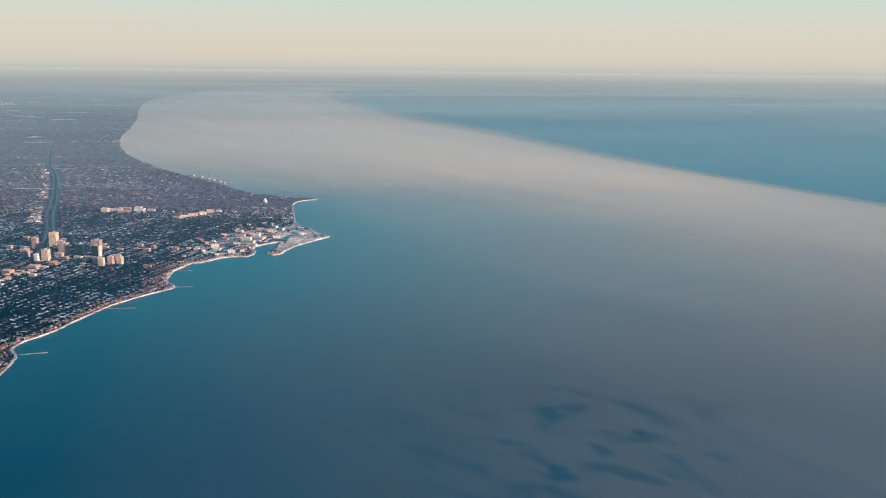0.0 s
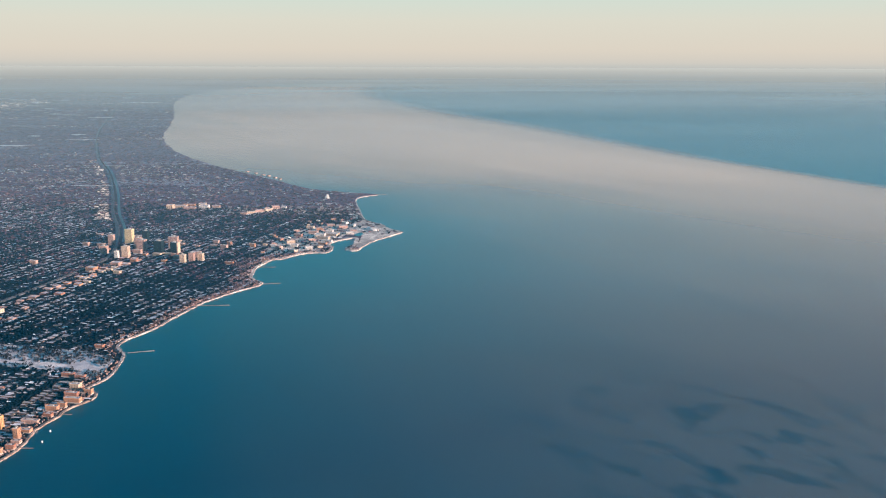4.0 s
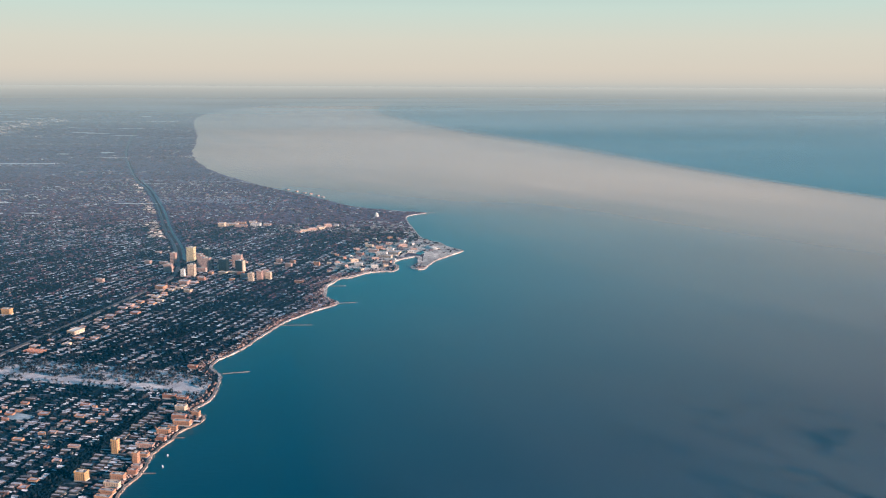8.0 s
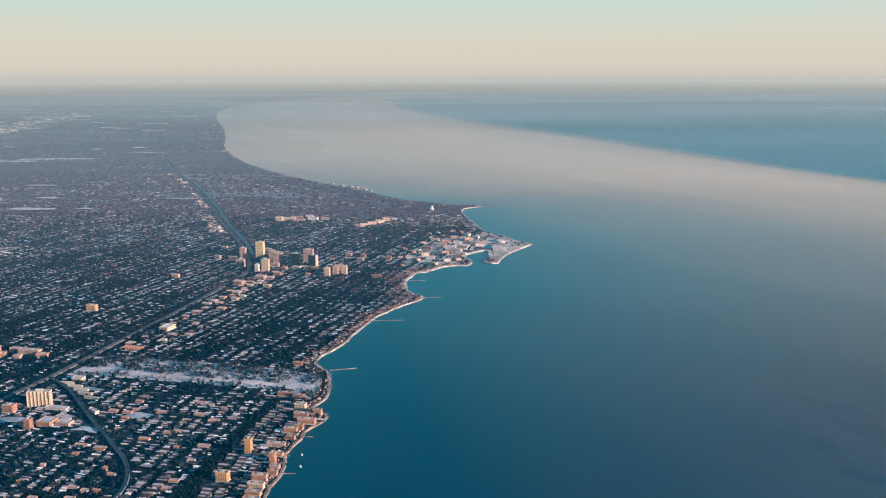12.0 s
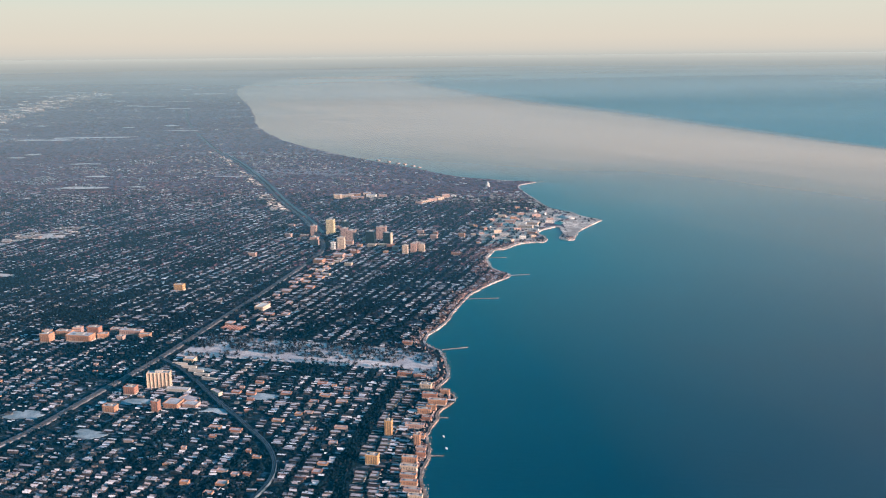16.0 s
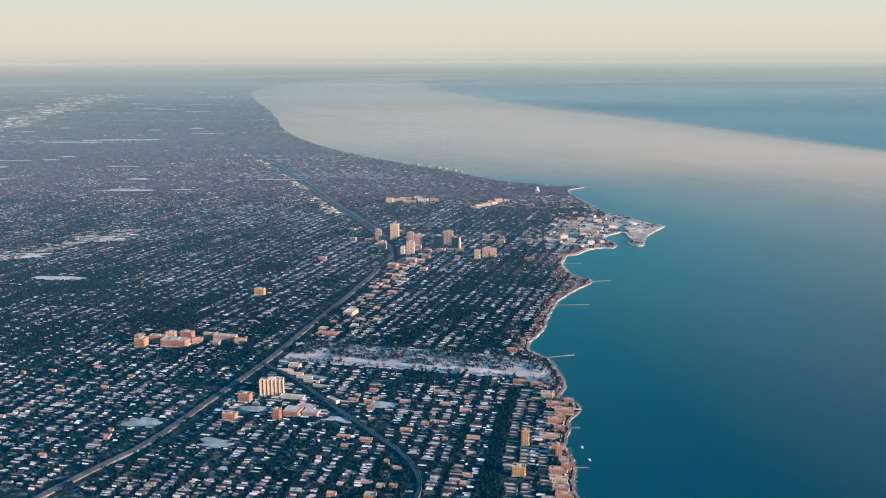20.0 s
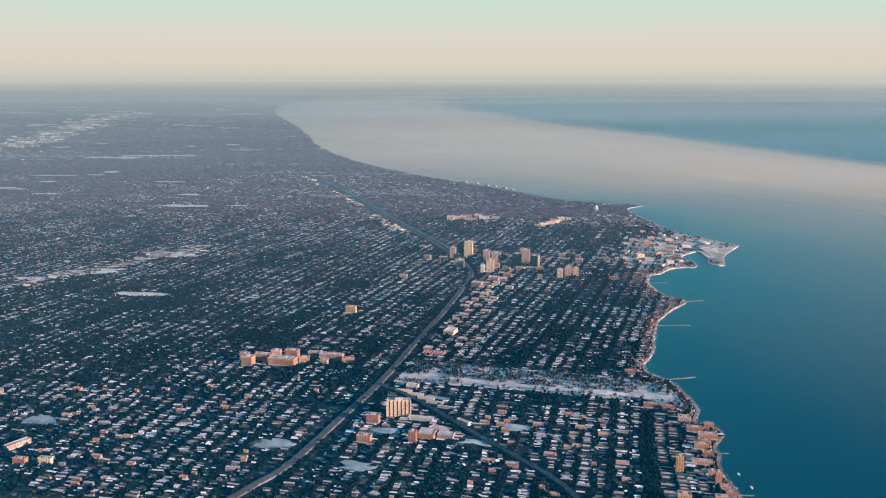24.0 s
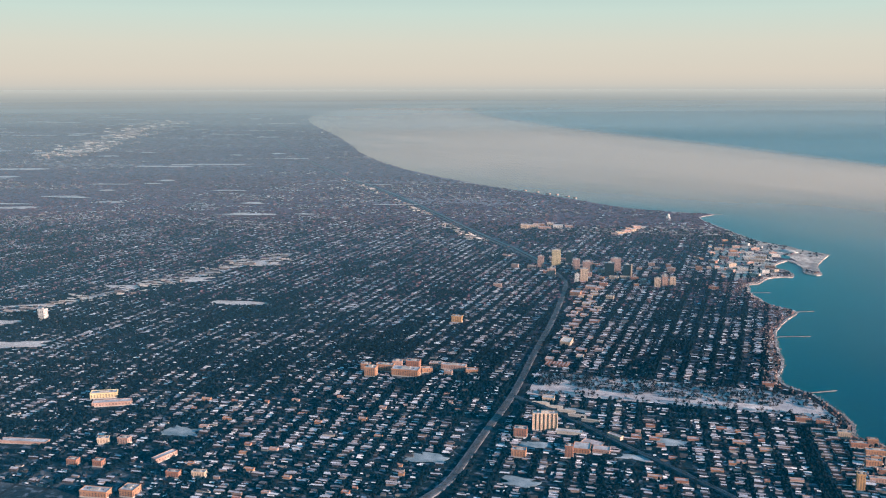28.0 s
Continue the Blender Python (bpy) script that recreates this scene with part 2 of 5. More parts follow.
M_TAN = plain("tan_brick", (0.46, 0.24, 0.145), (0.56, 0.32, 0.2), 2.5, 0.85, 0.2)
M_SAND = plain("sand_yellow_panels", (0.72, 0.58, 0.33), (0.82, 0.68, 0.42), 1.5, 0.8, 0.15)
M_YELLOW = plain("yellow_brick", (0.58, 0.33, 0.15), (0.68, 0.42, 0.2), 2.5, 0.85, 0.2)
M_BRICK = plain("red_brick", (0.36, 0.17, 0.12), (0.46, 0.24, 0.16), 2.5, 0.85, 0.2)
M_PINK = plain("pink_stone", (0.46, 0.3, 0.25), (0.57, 0.39, 0.33), 2.0, 0.85, 0.2)
M_WHITE = plain("white_render", (0.7, 0.68, 0.65), (0.8, 0.78, 0.75), 2.0, 0.8, 0.1)
M_DARK = plain("dark_cladding", (0.004, 0.014, 0.018), (0.009, 0.022, 0.026), 2.0, 0.6, 0.1)
M_GLASS = plain("window_glass", (0.09, 0.09, 0.095), (0.17, 0.16, 0.16), 4.0, 0.25, 0.02)
M_TINTED = plain("tinted_glass", (0.006, 0.022, 0.03), (0.012, 0.034, 0.042), 4.0, 0.3, 0.02)
M_ROOFING = plain("flat_roof_with_snow", (0.42, 0.42, 0.45), (0.75, 0.75, 0.78), 1.2, 0.85, 0.2, (0.25, 0.24, 0.24))
M_STONE = plain("breakwater_stone", (0.14, 0.13, 0.13), (0.36, 0.34, 0.33), 3.0, 0.9, 0.5)
M_HULL = plain("boat_paint", (0.75, 0.75, 0.75), (0.85, 0.85, 0.85), 6.0, 0.4, 0.05)


def land_material():
    m, n, l, b = nodes_of("winter_ground")
    fine = noise_node(n, l, 1.7, 6.0)
    wide = noise_node(n, l, 1.0, 5.0, stretch=(0.004, 0.022, 0.02, 6))
    # blue-black soil carries the shade of yards and streets in its tone
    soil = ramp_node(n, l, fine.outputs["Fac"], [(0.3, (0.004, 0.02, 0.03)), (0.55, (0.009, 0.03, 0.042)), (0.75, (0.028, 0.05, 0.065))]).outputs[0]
    # far wooded ground, with the purple of the haze painted into its tone
    hazed_twigs = ramp_node(n, l, fine.outputs["Fac"], [(0.3, (0.1, 0.066, 0.1)), (0.7, (0.18, 0.115, 0.15))]).outputs[0]
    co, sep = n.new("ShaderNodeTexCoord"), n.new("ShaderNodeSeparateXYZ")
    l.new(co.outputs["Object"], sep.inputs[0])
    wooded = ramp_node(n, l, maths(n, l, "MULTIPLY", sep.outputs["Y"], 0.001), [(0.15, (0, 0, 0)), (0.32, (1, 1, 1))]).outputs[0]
    soil = mixed(n, l, wooded, soil, hazed_twigs)
    yard = noise_node(n, l, 0.75, 4.0)
    snow1 = ramp_node(n, l, yard.outputs["Fac"], [(0.53, (0, 0, 0)), (0.66, (0.5, 0.5, 0.5))]).outputs[0]
    snow2 = ramp_node(n, l, wide.outputs["Fac"], [(0.60, (0, 0, 0)), (0.70, (0.55, 0.55, 0.55))]).outputs[0]
    # yard snow is mixed in with the grey blue of shaded snow
    c = mixed(n, l, snow1, soil, (0.32, 0.36, 0.44))
    c = mixed(n, l, snow2, c, (0.6, 0.6, 0.64))
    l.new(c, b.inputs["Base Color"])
    b.inputs["Roughness"].default_value = 0.95
    b.inputs["Specular IOR Level"].default_value = 0.1
    bumped(n, l, b, fine.outputs["Fac"], 0.5, 0.2)
    return m


def lake_material():
    m, n, l, b = nodes_of("lake_water")
    big, chop = noise_node(n, l, 1.0, 4.0, stretch=(0.006, 0.012, 0.01, 20)), noise_node(n, l, 1.0, 5.0, stretch=(0.5, 1.6, 1, 25))
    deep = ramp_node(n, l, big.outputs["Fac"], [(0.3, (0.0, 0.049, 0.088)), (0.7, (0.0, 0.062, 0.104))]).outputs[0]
    # paler northern water: far haze and sky reflection put into the base colour
    hazed_tone = ramp_node(n, l, big.outputs["Fac"], [(0.3, (0.0, 0.18, 0.225)), (0.7, (0.002, 0.215, 0.26))]).outputs[0]
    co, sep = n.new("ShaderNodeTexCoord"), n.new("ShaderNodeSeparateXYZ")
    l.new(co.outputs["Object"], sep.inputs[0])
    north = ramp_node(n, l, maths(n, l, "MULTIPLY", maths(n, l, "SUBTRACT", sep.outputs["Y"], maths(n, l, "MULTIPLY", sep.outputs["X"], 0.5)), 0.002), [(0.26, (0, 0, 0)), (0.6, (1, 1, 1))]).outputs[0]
    c = mixed(n, l, north, deep, hazed_tone)
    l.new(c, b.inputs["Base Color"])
    b.inputs["Roughness"].default_value = 0.32
    b.inputs["IOR"].default_value = 1.33
    b.inputs["Specular IOR Level"].default_value = 0.14
    bumped(n, l, b, chop.outputs["Fac"], 0.10, 0.3)
    return m


def veil(name, colour, strength, lean=0.0):
    """A thin see-through layer: strength is a socket or a number from 0 to 1, filled in by the caller."""
    m = bpy.data.materials.new(name)
    m.use_nodes = True
    n, l = m.node_tree.nodes, m.node_tree.links
    n.clear()
    out, mix, clear, body = (n.new("ShaderNodeOutputMaterial"), n.new("ShaderNodeMixShader"),
                             n.new("ShaderNodeBsdfTransparent"), n.new("ShaderNodeBsdfDiffuse"))
    body.inputs["Color"].default_value = (*colour, 1)
    if lean:                      # droplets scatter low sun all round, unlike a flat sheet; ice is only brightened
        up = n.new("ShaderNodeCombineXYZ")
        for i, v in enumerate((sun_way * lean + Vector((0, 0, 1))).normalized()):
            up.inputs[i].default_value = v
        l.new(up.outputs[0], body.inputs["Normal"])
    l.new(clear.outputs[0], mix.inputs[1])
    l.new(body.outputs[0], mix.inputs[2])
    l.new(mix.outputs[0], out.inputs["Surface"])
    l.new(strength(n, l), mix.inputs["Fac"])
    return m


def ice_strength(n, l):
    """Thick and closed along the outer edge, thinning to open water towards the shore, with streaks, leads and fine ridges."""
    grey = lambda v: (v, v, v)
    co, sep = n.new("ShaderNodeTexCoord"), n.new("ShaderNodeSeparateXYZ")
    l.new(co.outputs["UV"], sep.inputs[0])
    spread = ramp_node(n, l, sep.outputs["X"], [(0.13, grey(1)), (0.34, grey(0.5))]).outputs[0]
    base = maths(n, l, "MULTIPLY", sep.outputs["Y"], spread)
    swing = ramp_node(n, l, base, [(0.04, grey(0.015)), (0.3, grey(0.17))]).outputs[0]
    wave, drift = grain(n, l, -57, 190, 34, 4.0), grain(n, l, -50, 70, 20, 5.0)
    sway = maths(n, l, "ADD", maths(n, l, "SUBTRACT", wave, 0.5), maths(n, l, "MULTIPLY", maths(n, l, "SUBTRACT", drift, 0.5), 0.5))
    across = maths(n, l, "ADD", base, maths(n, l, "MULTIPLY", sway, swing))
    body = ramp_node(n, l, across, [(0.0, grey(0)), (0.02, grey(0.2)), (0.06, grey(0.64)), (0.15, grey(0.78)), (0.32, grey(0.69)),
                                    (0.46, grey(0.50)), (0.60, grey(0.34)), (0.78, grey(0.15)), (0.95, grey(0))]).outputs[0]
    far = n.new("ShaderNodeVectorMath")
    far.operation = "DISTANCE"
    far.inputs[1].default_value = (21, 117, 0)
    l.new(co.outputs["Object"], far.inputs[0])
    where = ramp_node(n, l, maths(n, l, "MULTIPLY", far.outputs["Value"], 0.02), [(0.2, grey(1)), (0.8, grey(0))]).outputs[0]
    lead = ramp_node(n, l, grain(n, l, -47, 8, 5, 6.0), [(0.50, grey(1)), (0.68, grey(0.25))]).outputs[0]
    lead = mixed(n, l, where, (1.0, 1.0, 1.0), lead)
    ridge = ramp_node(n, l, grain(n, l, -38, 8, 0.45, 3.0), [(0.5, grey(1)), (0.62, grey(0.8)), (0.68, grey(1.12))]).outputs[0]
    patch = ramp_node(n, l, grain(n, l, -45, 12, 7, 2.0), [(0.5, grey(0)), (0.6, grey(1))]).outputs[0]
    ridge = mixed(n, l, maths(n, l, "MULTIPLY", where, patch), (1.0, 1.0, 1.0), ridge)
    along = ramp_node(n, l, sep.outputs["X"], [(0.06, grey(0.33)), (0.22, grey(1))]).outputs[0]
    rim = ramp_node(n, l, base, [(0.85, grey(1)), (1.0, grey(0.2))]).outputs[0]
    holes = maths(n, l, "MULTIPLY", lead, ridge)
    return maths(n, l, "MULTIPLY", maths(n, l, "MULTIPLY", body, holes), maths(n, l, "MULTIPLY", along, rim))


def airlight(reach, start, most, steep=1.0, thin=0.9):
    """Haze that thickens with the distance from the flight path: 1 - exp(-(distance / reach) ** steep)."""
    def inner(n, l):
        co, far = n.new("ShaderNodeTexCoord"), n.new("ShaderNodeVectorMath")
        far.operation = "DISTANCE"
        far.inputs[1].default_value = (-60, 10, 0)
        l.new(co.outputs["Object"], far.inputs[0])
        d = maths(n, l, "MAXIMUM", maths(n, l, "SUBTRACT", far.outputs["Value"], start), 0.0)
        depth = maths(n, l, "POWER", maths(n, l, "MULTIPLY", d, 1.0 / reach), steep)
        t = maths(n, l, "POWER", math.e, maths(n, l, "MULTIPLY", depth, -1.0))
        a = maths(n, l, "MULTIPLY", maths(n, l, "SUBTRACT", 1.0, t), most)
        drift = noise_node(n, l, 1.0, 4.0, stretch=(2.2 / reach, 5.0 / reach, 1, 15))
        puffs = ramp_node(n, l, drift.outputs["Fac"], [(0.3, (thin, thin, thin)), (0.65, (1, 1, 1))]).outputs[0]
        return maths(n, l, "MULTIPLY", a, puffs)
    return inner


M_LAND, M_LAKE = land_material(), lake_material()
M_ICE = veil("thin_lake_ice", (0.79, 0.668, 0.515), ice_strength, 0.12)

# ---- mesh helpers ----


def mesh_of(name, verts, faces, mats, pick=None):
    me = bpy.data.meshes.new(name)
    me.from_pydata([tuple(v) for v in verts], [], faces)
    for m in (mats if isinstance(mats, (list, tuple)) else [mats]):
        me.materials.append(m)
    if pick is not None:
        me.polygons.foreach_set("material_index", pick)
    me.update()
    return me


def part(name, data, material, parent, label=""):
    """Links a bmesh, or a mesh, as one object under a thing or a part."""
    if isinstance(data, bmesh.types.BMesh):
        me = bpy.data.meshes.new(name)
        data.to_mesh(me)
        data.free()
        me.materials.append(material)
    else:
        me = data
    ob = new(name, me)
    ob.parent = parent
    return tagged(ob, label)


def add_box(bm, x0, x1, y0, y1, z0, z1, bevel=0.0):
    m = Matrix.Translation(((x0 + x1) / 2, (y0 + y1) / 2, (z0 + z1) / 2)) @ Matrix.Diagonal((x1 - x0, y1 - y0, z1 - z0, 1))
    made = bmesh.ops.create_cube(bm, size=1.0, matrix=m)
    if bevel:
        edges = {e for v in made["verts"] for e in v.link_edges}
        bmesh.ops.bevel(bm, geom=list(edges), offset=bevel, segments=1, affect="EDGES")
    return bm


def box(x0, x1, y0, y1, z0, z1, bevel=0.0):
    return add_box(bmesh.new(), x0, x1, y0, y1, z0, z1, bevel)


def smooth_line(points, step):
    """Catmull-Rom through plan points, cut into even pieces."""
    p = [Vector(q).to_2d() for q in points]
    p = [p[0] * 2 - p[1], *p, p[-1] * 2 - p[-2]]
    out = []
    for a, b, c, d in zip(p, p[1:], p[2:], p[3:]):
        k = max(1, int((c - b).length / step))
        for i in range(k):
            t = i / k
            out.append(0.5 * ((2 * b) + (c - a) * t + (2 * a - 5 * b + 4 * c - d) * t * t + (3 * b - a - 3 * c + d) * t ** 3))
    return out + [p[-2]]


def ribbon(name, line, left, right, z, mats, drop=0.3):
    """A strip along a plan line, from left to right of it, with sides that go down."""
    verts, faces = [], []
    for i, q in enumerate(line):
        a, b = line[max(0, i - 1)], line[min(len(line) - 1, i + 1)]
        way = (b - a).normalized()
        side = Vector((way.y, -way.x))
        l_, r_ = q - side * left, q + side * right
        verts += [(l_.x, l_.y, z - drop), (l_.x, l_.y, z), (r_.x, r_.y, z), (r_.x, r_.y, z - drop)]
        if i:
            k = 4 * i
            faces += [(k - 4 + j, k - 3 + j, k + 1 + j, k + j) for j in range(3)]
    return mesh_of(name, verts, faces, mats)


def inside(px, py, poly):
    """Which plan points lie in a polygon."""
    hit = np.zeros(len(px), bool)
    for (x0, y0), (x1, y1) in zip(poly, poly[1:] + poly[:1]):
        if y0 == y1:
            continue
        cross = ((y0 > py) != (y1 > py)) & (px < (x1 - x0) * (py - y0) / (y1 - y0) + x0)
        hit ^= cross
    return hit


def near_line(px, py, line, width):
    hit = np.zeros(len(px), bool)
    for a, b in zip(line, line[1:]):
        dx, dy = b[0] - a[0], b[1] - a[1]
        t = np.clip(((px - a[0]) * dx + (py - a[1]) * dy) / max(dx * dx + dy * dy, 1e-9), 0, 1)
        hit |= np.hypot(px - a[0] - t * dx, py - a[1] - t * dy) < width
    return hit


# ---- lake, land, shore ----
SOUTH_SHORE = [(-40, -600), (-55, -60), (-66, 40), (-73, 85), (-77.4, 107), (-77.5, 111.5), (-77.1, 116), (-77.8, 121), (-76.7, 126),
               (-76.5, 129.2), (-74.6, 132.5), (-74.7, 135), (-77.4, 137.6), (-76.1, 140.4), (-75.8, 143.5), (-76.2, 148), (-77.3, 153.4)]
MID_SHORE = [(-79, 156.4), (-80.5, 159.2), (-79.8, 163.9), (-77.5, 169), (-75.3, 180), (-72.7, 190), (-68.6, 198), (-64.3, 205.2),
             (-66.6, 209), (-68.5, 213.5), (-69.2, 223), (-68.3, 227), (-67.3, 231.2), (-64.6, 232.6), (-62.4, 236.6), (-60, 239.3), (-56.4, 240.6), (-54.5, 240.4), (-53.4, 243.4)]
CAMPUS_SHORE = [(-53.8, 248.0), (-55.0, 250.6), (-54.7, 254.8), (-52.0, 258.6), (-49.4, 261.0), (-48.3, 259.4), (-48.0, 255), (-48.1, 251), (-49.2, 247.5), (-49.3, 244.4), (-46.5, 243.6), (-44.9, 250.6), (-42.6, 257.4), (-36.2, 269.3), (-36, 271.5), (-40.5, 277), (-43.3, 284), (-49, 292), (-53, 311),
                (-55, 321), (-57, 334), (-55.5, 341), (-50, 347.5), (-59, 350.5), (-72, 357.5), (-83, 366), (-101, 391)]
NORTH_SHORE = [(-125, 420), (-153, 459), (-189, 525), (-224, 617), (-268, 775), (-350, 1035), (-400, 1240), (-416, 1420), (-412, 1640), (-340, 2080), (-140, 2760),
               (640, 5400), (1500, 9500)]
coast = smooth_line(SOUTH_SHORE + MID_SHORE + CAMPUS_SHORE, 0.9) + smooth_line(NORTH_SHORE, 12.0)
for i, q in enumerate(coast):
    k = 0.35 if q.y < 400 else 2.0
    q.x += k * noise.noise((q.x * 0.6, q.y * 0.6, 0.0)) if q.y > 100 else 0.0
coast_xy = [(q.x, q.y) for q in coast]
land_poly = coast_xy + [(-9500, 9500), (-9500, -600)]

n_rim = len(land_poly)
cut = geometry.delaunay_2d_cdt([Vector(p) for p in land_poly], [], [list(range(n_rim))], 1, 1e-5)
verts = [(v.x, v.y, 0.0) for v in cut[0]]
faces = [tuple(f) for f in cut[2]]
k = len(verts)
verts += [(x, y, z) for x, y in land_poly for z in (0.0, -0.6)]
faces += [(k + 2 * i, k + 2 * ((i + 1) % n_rim), k + 2 * ((i + 1) % n_rim) + 1, k + 2 * i + 1) for i in range(n_rim)]
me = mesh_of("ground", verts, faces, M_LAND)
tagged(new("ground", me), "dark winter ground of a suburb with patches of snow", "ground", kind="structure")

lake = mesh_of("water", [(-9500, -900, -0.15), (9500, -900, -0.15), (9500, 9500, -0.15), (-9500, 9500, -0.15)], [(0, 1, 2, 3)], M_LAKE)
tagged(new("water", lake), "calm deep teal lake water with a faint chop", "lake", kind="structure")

ICE_FAR = smooth_line([(330, 60), (270, 180), (224, 274), (182, 353), (144, 434), (114, 518), (86, 606), (52, 725), (-28, 930), (-150, 1400), (-190, 2000)], 8.0)
ICE_NEAR = smooth_line([(-60, 20), (-75, 70), (-82, 120), (-86, 180), (-76, 235), (-64, 290), (-72, 350), (-150, 400), (-260, 560), (-420, 1080), (-460, 1600)], 8.0)
rows_, cols = 90, 24
verts, uvs, faces = [], [], []
for i in range(rows_):
    a, b = ICE_FAR[int(i * (len(ICE_FAR) - 1) / (rows_ - 1))], ICE_NEAR[int(i * (len(ICE_NEAR) - 1) / (rows_ - 1))]
    for j in range(cols):
        q = a.lerp(b, j / (cols - 1))
        verts.append((q.x, q.y, -0.11))
        uvs.append((i / (rows_ - 1), j / (cols - 1)))
        if i and j:
            k = i * cols + j
            faces.append((k - cols - 1, k - 1, k, k - cols))
ice = mesh_of("lake_ice", verts, faces, M_ICE)
uv = ice.uv_layers.new(name="across")
for lp in ice.loops:
    uv.data[lp.index].uv = uvs[lp.vertex_index]
tagged(new("lake_ice", ice), "wide pinkish grey sheet of thin new ice with a sharp outer edge", "ice", kind="structure")

# haze painted on three flat see-through sheets; the lowest tints near darks blue
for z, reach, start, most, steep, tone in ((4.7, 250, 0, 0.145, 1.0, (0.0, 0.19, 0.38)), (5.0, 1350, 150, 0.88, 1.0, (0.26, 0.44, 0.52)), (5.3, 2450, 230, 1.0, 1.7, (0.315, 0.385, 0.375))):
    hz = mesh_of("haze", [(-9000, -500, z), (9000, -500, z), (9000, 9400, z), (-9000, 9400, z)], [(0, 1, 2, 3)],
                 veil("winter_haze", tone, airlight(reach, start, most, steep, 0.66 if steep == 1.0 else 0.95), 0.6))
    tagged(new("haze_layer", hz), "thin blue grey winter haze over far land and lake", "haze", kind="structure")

shore_line = [q for q in coast if 138.5 < q.y < 356]
tagged(new("seawall", ribbon("seawall", [q for q in coast if 60 < q.y < 139], 0.24, 0.12, 0.07, M_WALLSTONE)), "brownish stone seawall with patches of ice", "seawall", kind="structure")
tagged(new("beach", ribbon("beach", shore_line, 0.32, 0.12, 0.06, M_SHORE)), "snow and ice crusted beach with stone edge", "beach", kind="structure")
tagged(new("campus_beach", ribbon("campus_beach", [q for q in coast if 205 < q.y < 285 and q.x > -70], 0.9, 0.3, 0.09, M_CAMPUS)), "snow covered beach and lake fill edge", "beach", kind="structure")

# ---- the street plan ----
ORIGIN = Vector((-100.0, 148.0))
EAST = Vector((math.cos(radians(-11)), math.sin(radians(-11))))
UP_N, UP_S = radians(74.0), radians(81.0)
NORTH, SOUTH = Vector((math.cos(UP_N), math.sin(UP_N))), Vector((math.cos(UP_S), math.sin(UP_S)))
BLOCK_U, BLOCK_V = 4.3, 8.6


def plan(u, v):
    w = np.where(np.asarray(v) > 0, 1.0, 0.0)
    nx, ny = w * NORTH.x + (1 - w) * SOUTH.x, w * NORTH.y + (1 - w) * SOUTH.y
    return ORIGIN.x + u * EAST.x + v * nx, ORIGIN.y + u * EAST.y + v * ny


RAIL = smooth_line([(-150, 80), (-136, 111), (-131.7, 119.5), (-127.7, 135), (-123.7, 151), (-120, 171.5), (-115.6, 195), (-111.8, 220), (-110.9, 231), (-113, 242), (-116.5, 252),
                    (-124.6, 274), (-137.5, 303.5), (-154.5, 347), (-180, 407), (-213.5, 478), (-273, 625), (-330, 790), (-400, 1000)], 2.0)
VIADUCT = smooth_line([(-124, 150), (-118, 144), (-110.3, 133.5), (-102.7, 123.4), (-97.6, 116), (-95.6, 108.5), (-97.5, 100), (-101, 88)], 1.0)
CHANNEL = [Vector((q.x + 1.9, q.y + 0.8)) for q in RAIL if 250 < q.y < 450]
SHERIDAN = smooth_line([(-83.4, 141), (-85.4, 130), (-86.7, 119), (-87.2, 111.2), (-86.5, 100), (-85, 85)], 1.5)
SHORE_ROAD = smooth_line([(-78.9, 139.6), (-77.4, 141), (-76.9, 144), (-77.3, 148.5), (-78.4, 153.4), (-80.4, 156.6), (-81.6, 160)], 0.8)
CEMETERY = [(-122.0, 151.0), (-118.9, 162.2), (-113.5, 161.2), (-92, 157.0), (-82.0, 155.0), (-77.9, 151), (-77.5, 143), (-78.2, 141.0), (-83.0, 145.1), (-102, 148.6), (-114, 150.6)]


def sheet(name, outline, z, material, label, category, wobble=0.0):
    pts = []
    for (x0, y0), (x1, y1) in zip(outline, outline[1:] + outline[:1]):
        k = max(1, int(math.hypot(x1 - x0, y1 - y0) / 1.5)) if wobble else 1
        for i in range(k):
            x, y = x0 + (x1 - x0) * i / k, y0 + (y1 - y0) * i / k
            pts.append((x + wobble * noise.noise((x, y, 3.1)), y + wobble * noise.noise((x, y, 7.7))))
    b = bmesh.new()
    a = [b.verts.new((x, y, z)) for x, y in pts]
    c = [b.verts.new((x, y, -0.05)) for x, y in pts]
    f = b.faces.new(a)
    for i in range(len(a)):
        j = (i + 1) % len(a)
        b.faces.new((a[j], a[i], c[i], c[j]))
    bmesh.ops.triangulate(b, faces=[f])
    bmesh.ops.recalc_face_normals(b, faces=b.faces)
    m_ = bpy.data.meshes.new(name)
    b.to_mesh(m_)
    b.free()
    m_.materials.append(material)
    return tagged(new(name, m_), label, category, kind="structure")


sheet("cemetery_ground", CEMETERY, 0.03, M_LAWN, "snow covered cemetery lawn between streets", "cemetery", 0.3)

tagged(new("railway_embankment", ribbon("railway", RAIL, 0.55, 0.5, 0.22, M_RAILBED, 0.3)), "snow dusted railway embankment running through the suburb", "railway", kind="structure")
for off in (-0.24, -0.08, 0.08, 0.24):
    line = [q for q in RAIL if q.y < 420]
    tagged(new("rail_track", ribbon("rail_track", line, 0.035 - off, 0.035 + off, 0.245, M_STEEL, 0.03)), "dark steel railway track on the embankment", "track", kind="structure")
tagged(new("rail_side_road", ribbon("rail_side_road", RAIL, -0.62, 1.35, 0.02, M_SHADED_ASPHALT, 0.05)), "dark asphalt road beside the railway embankment", "road", kind="structure")
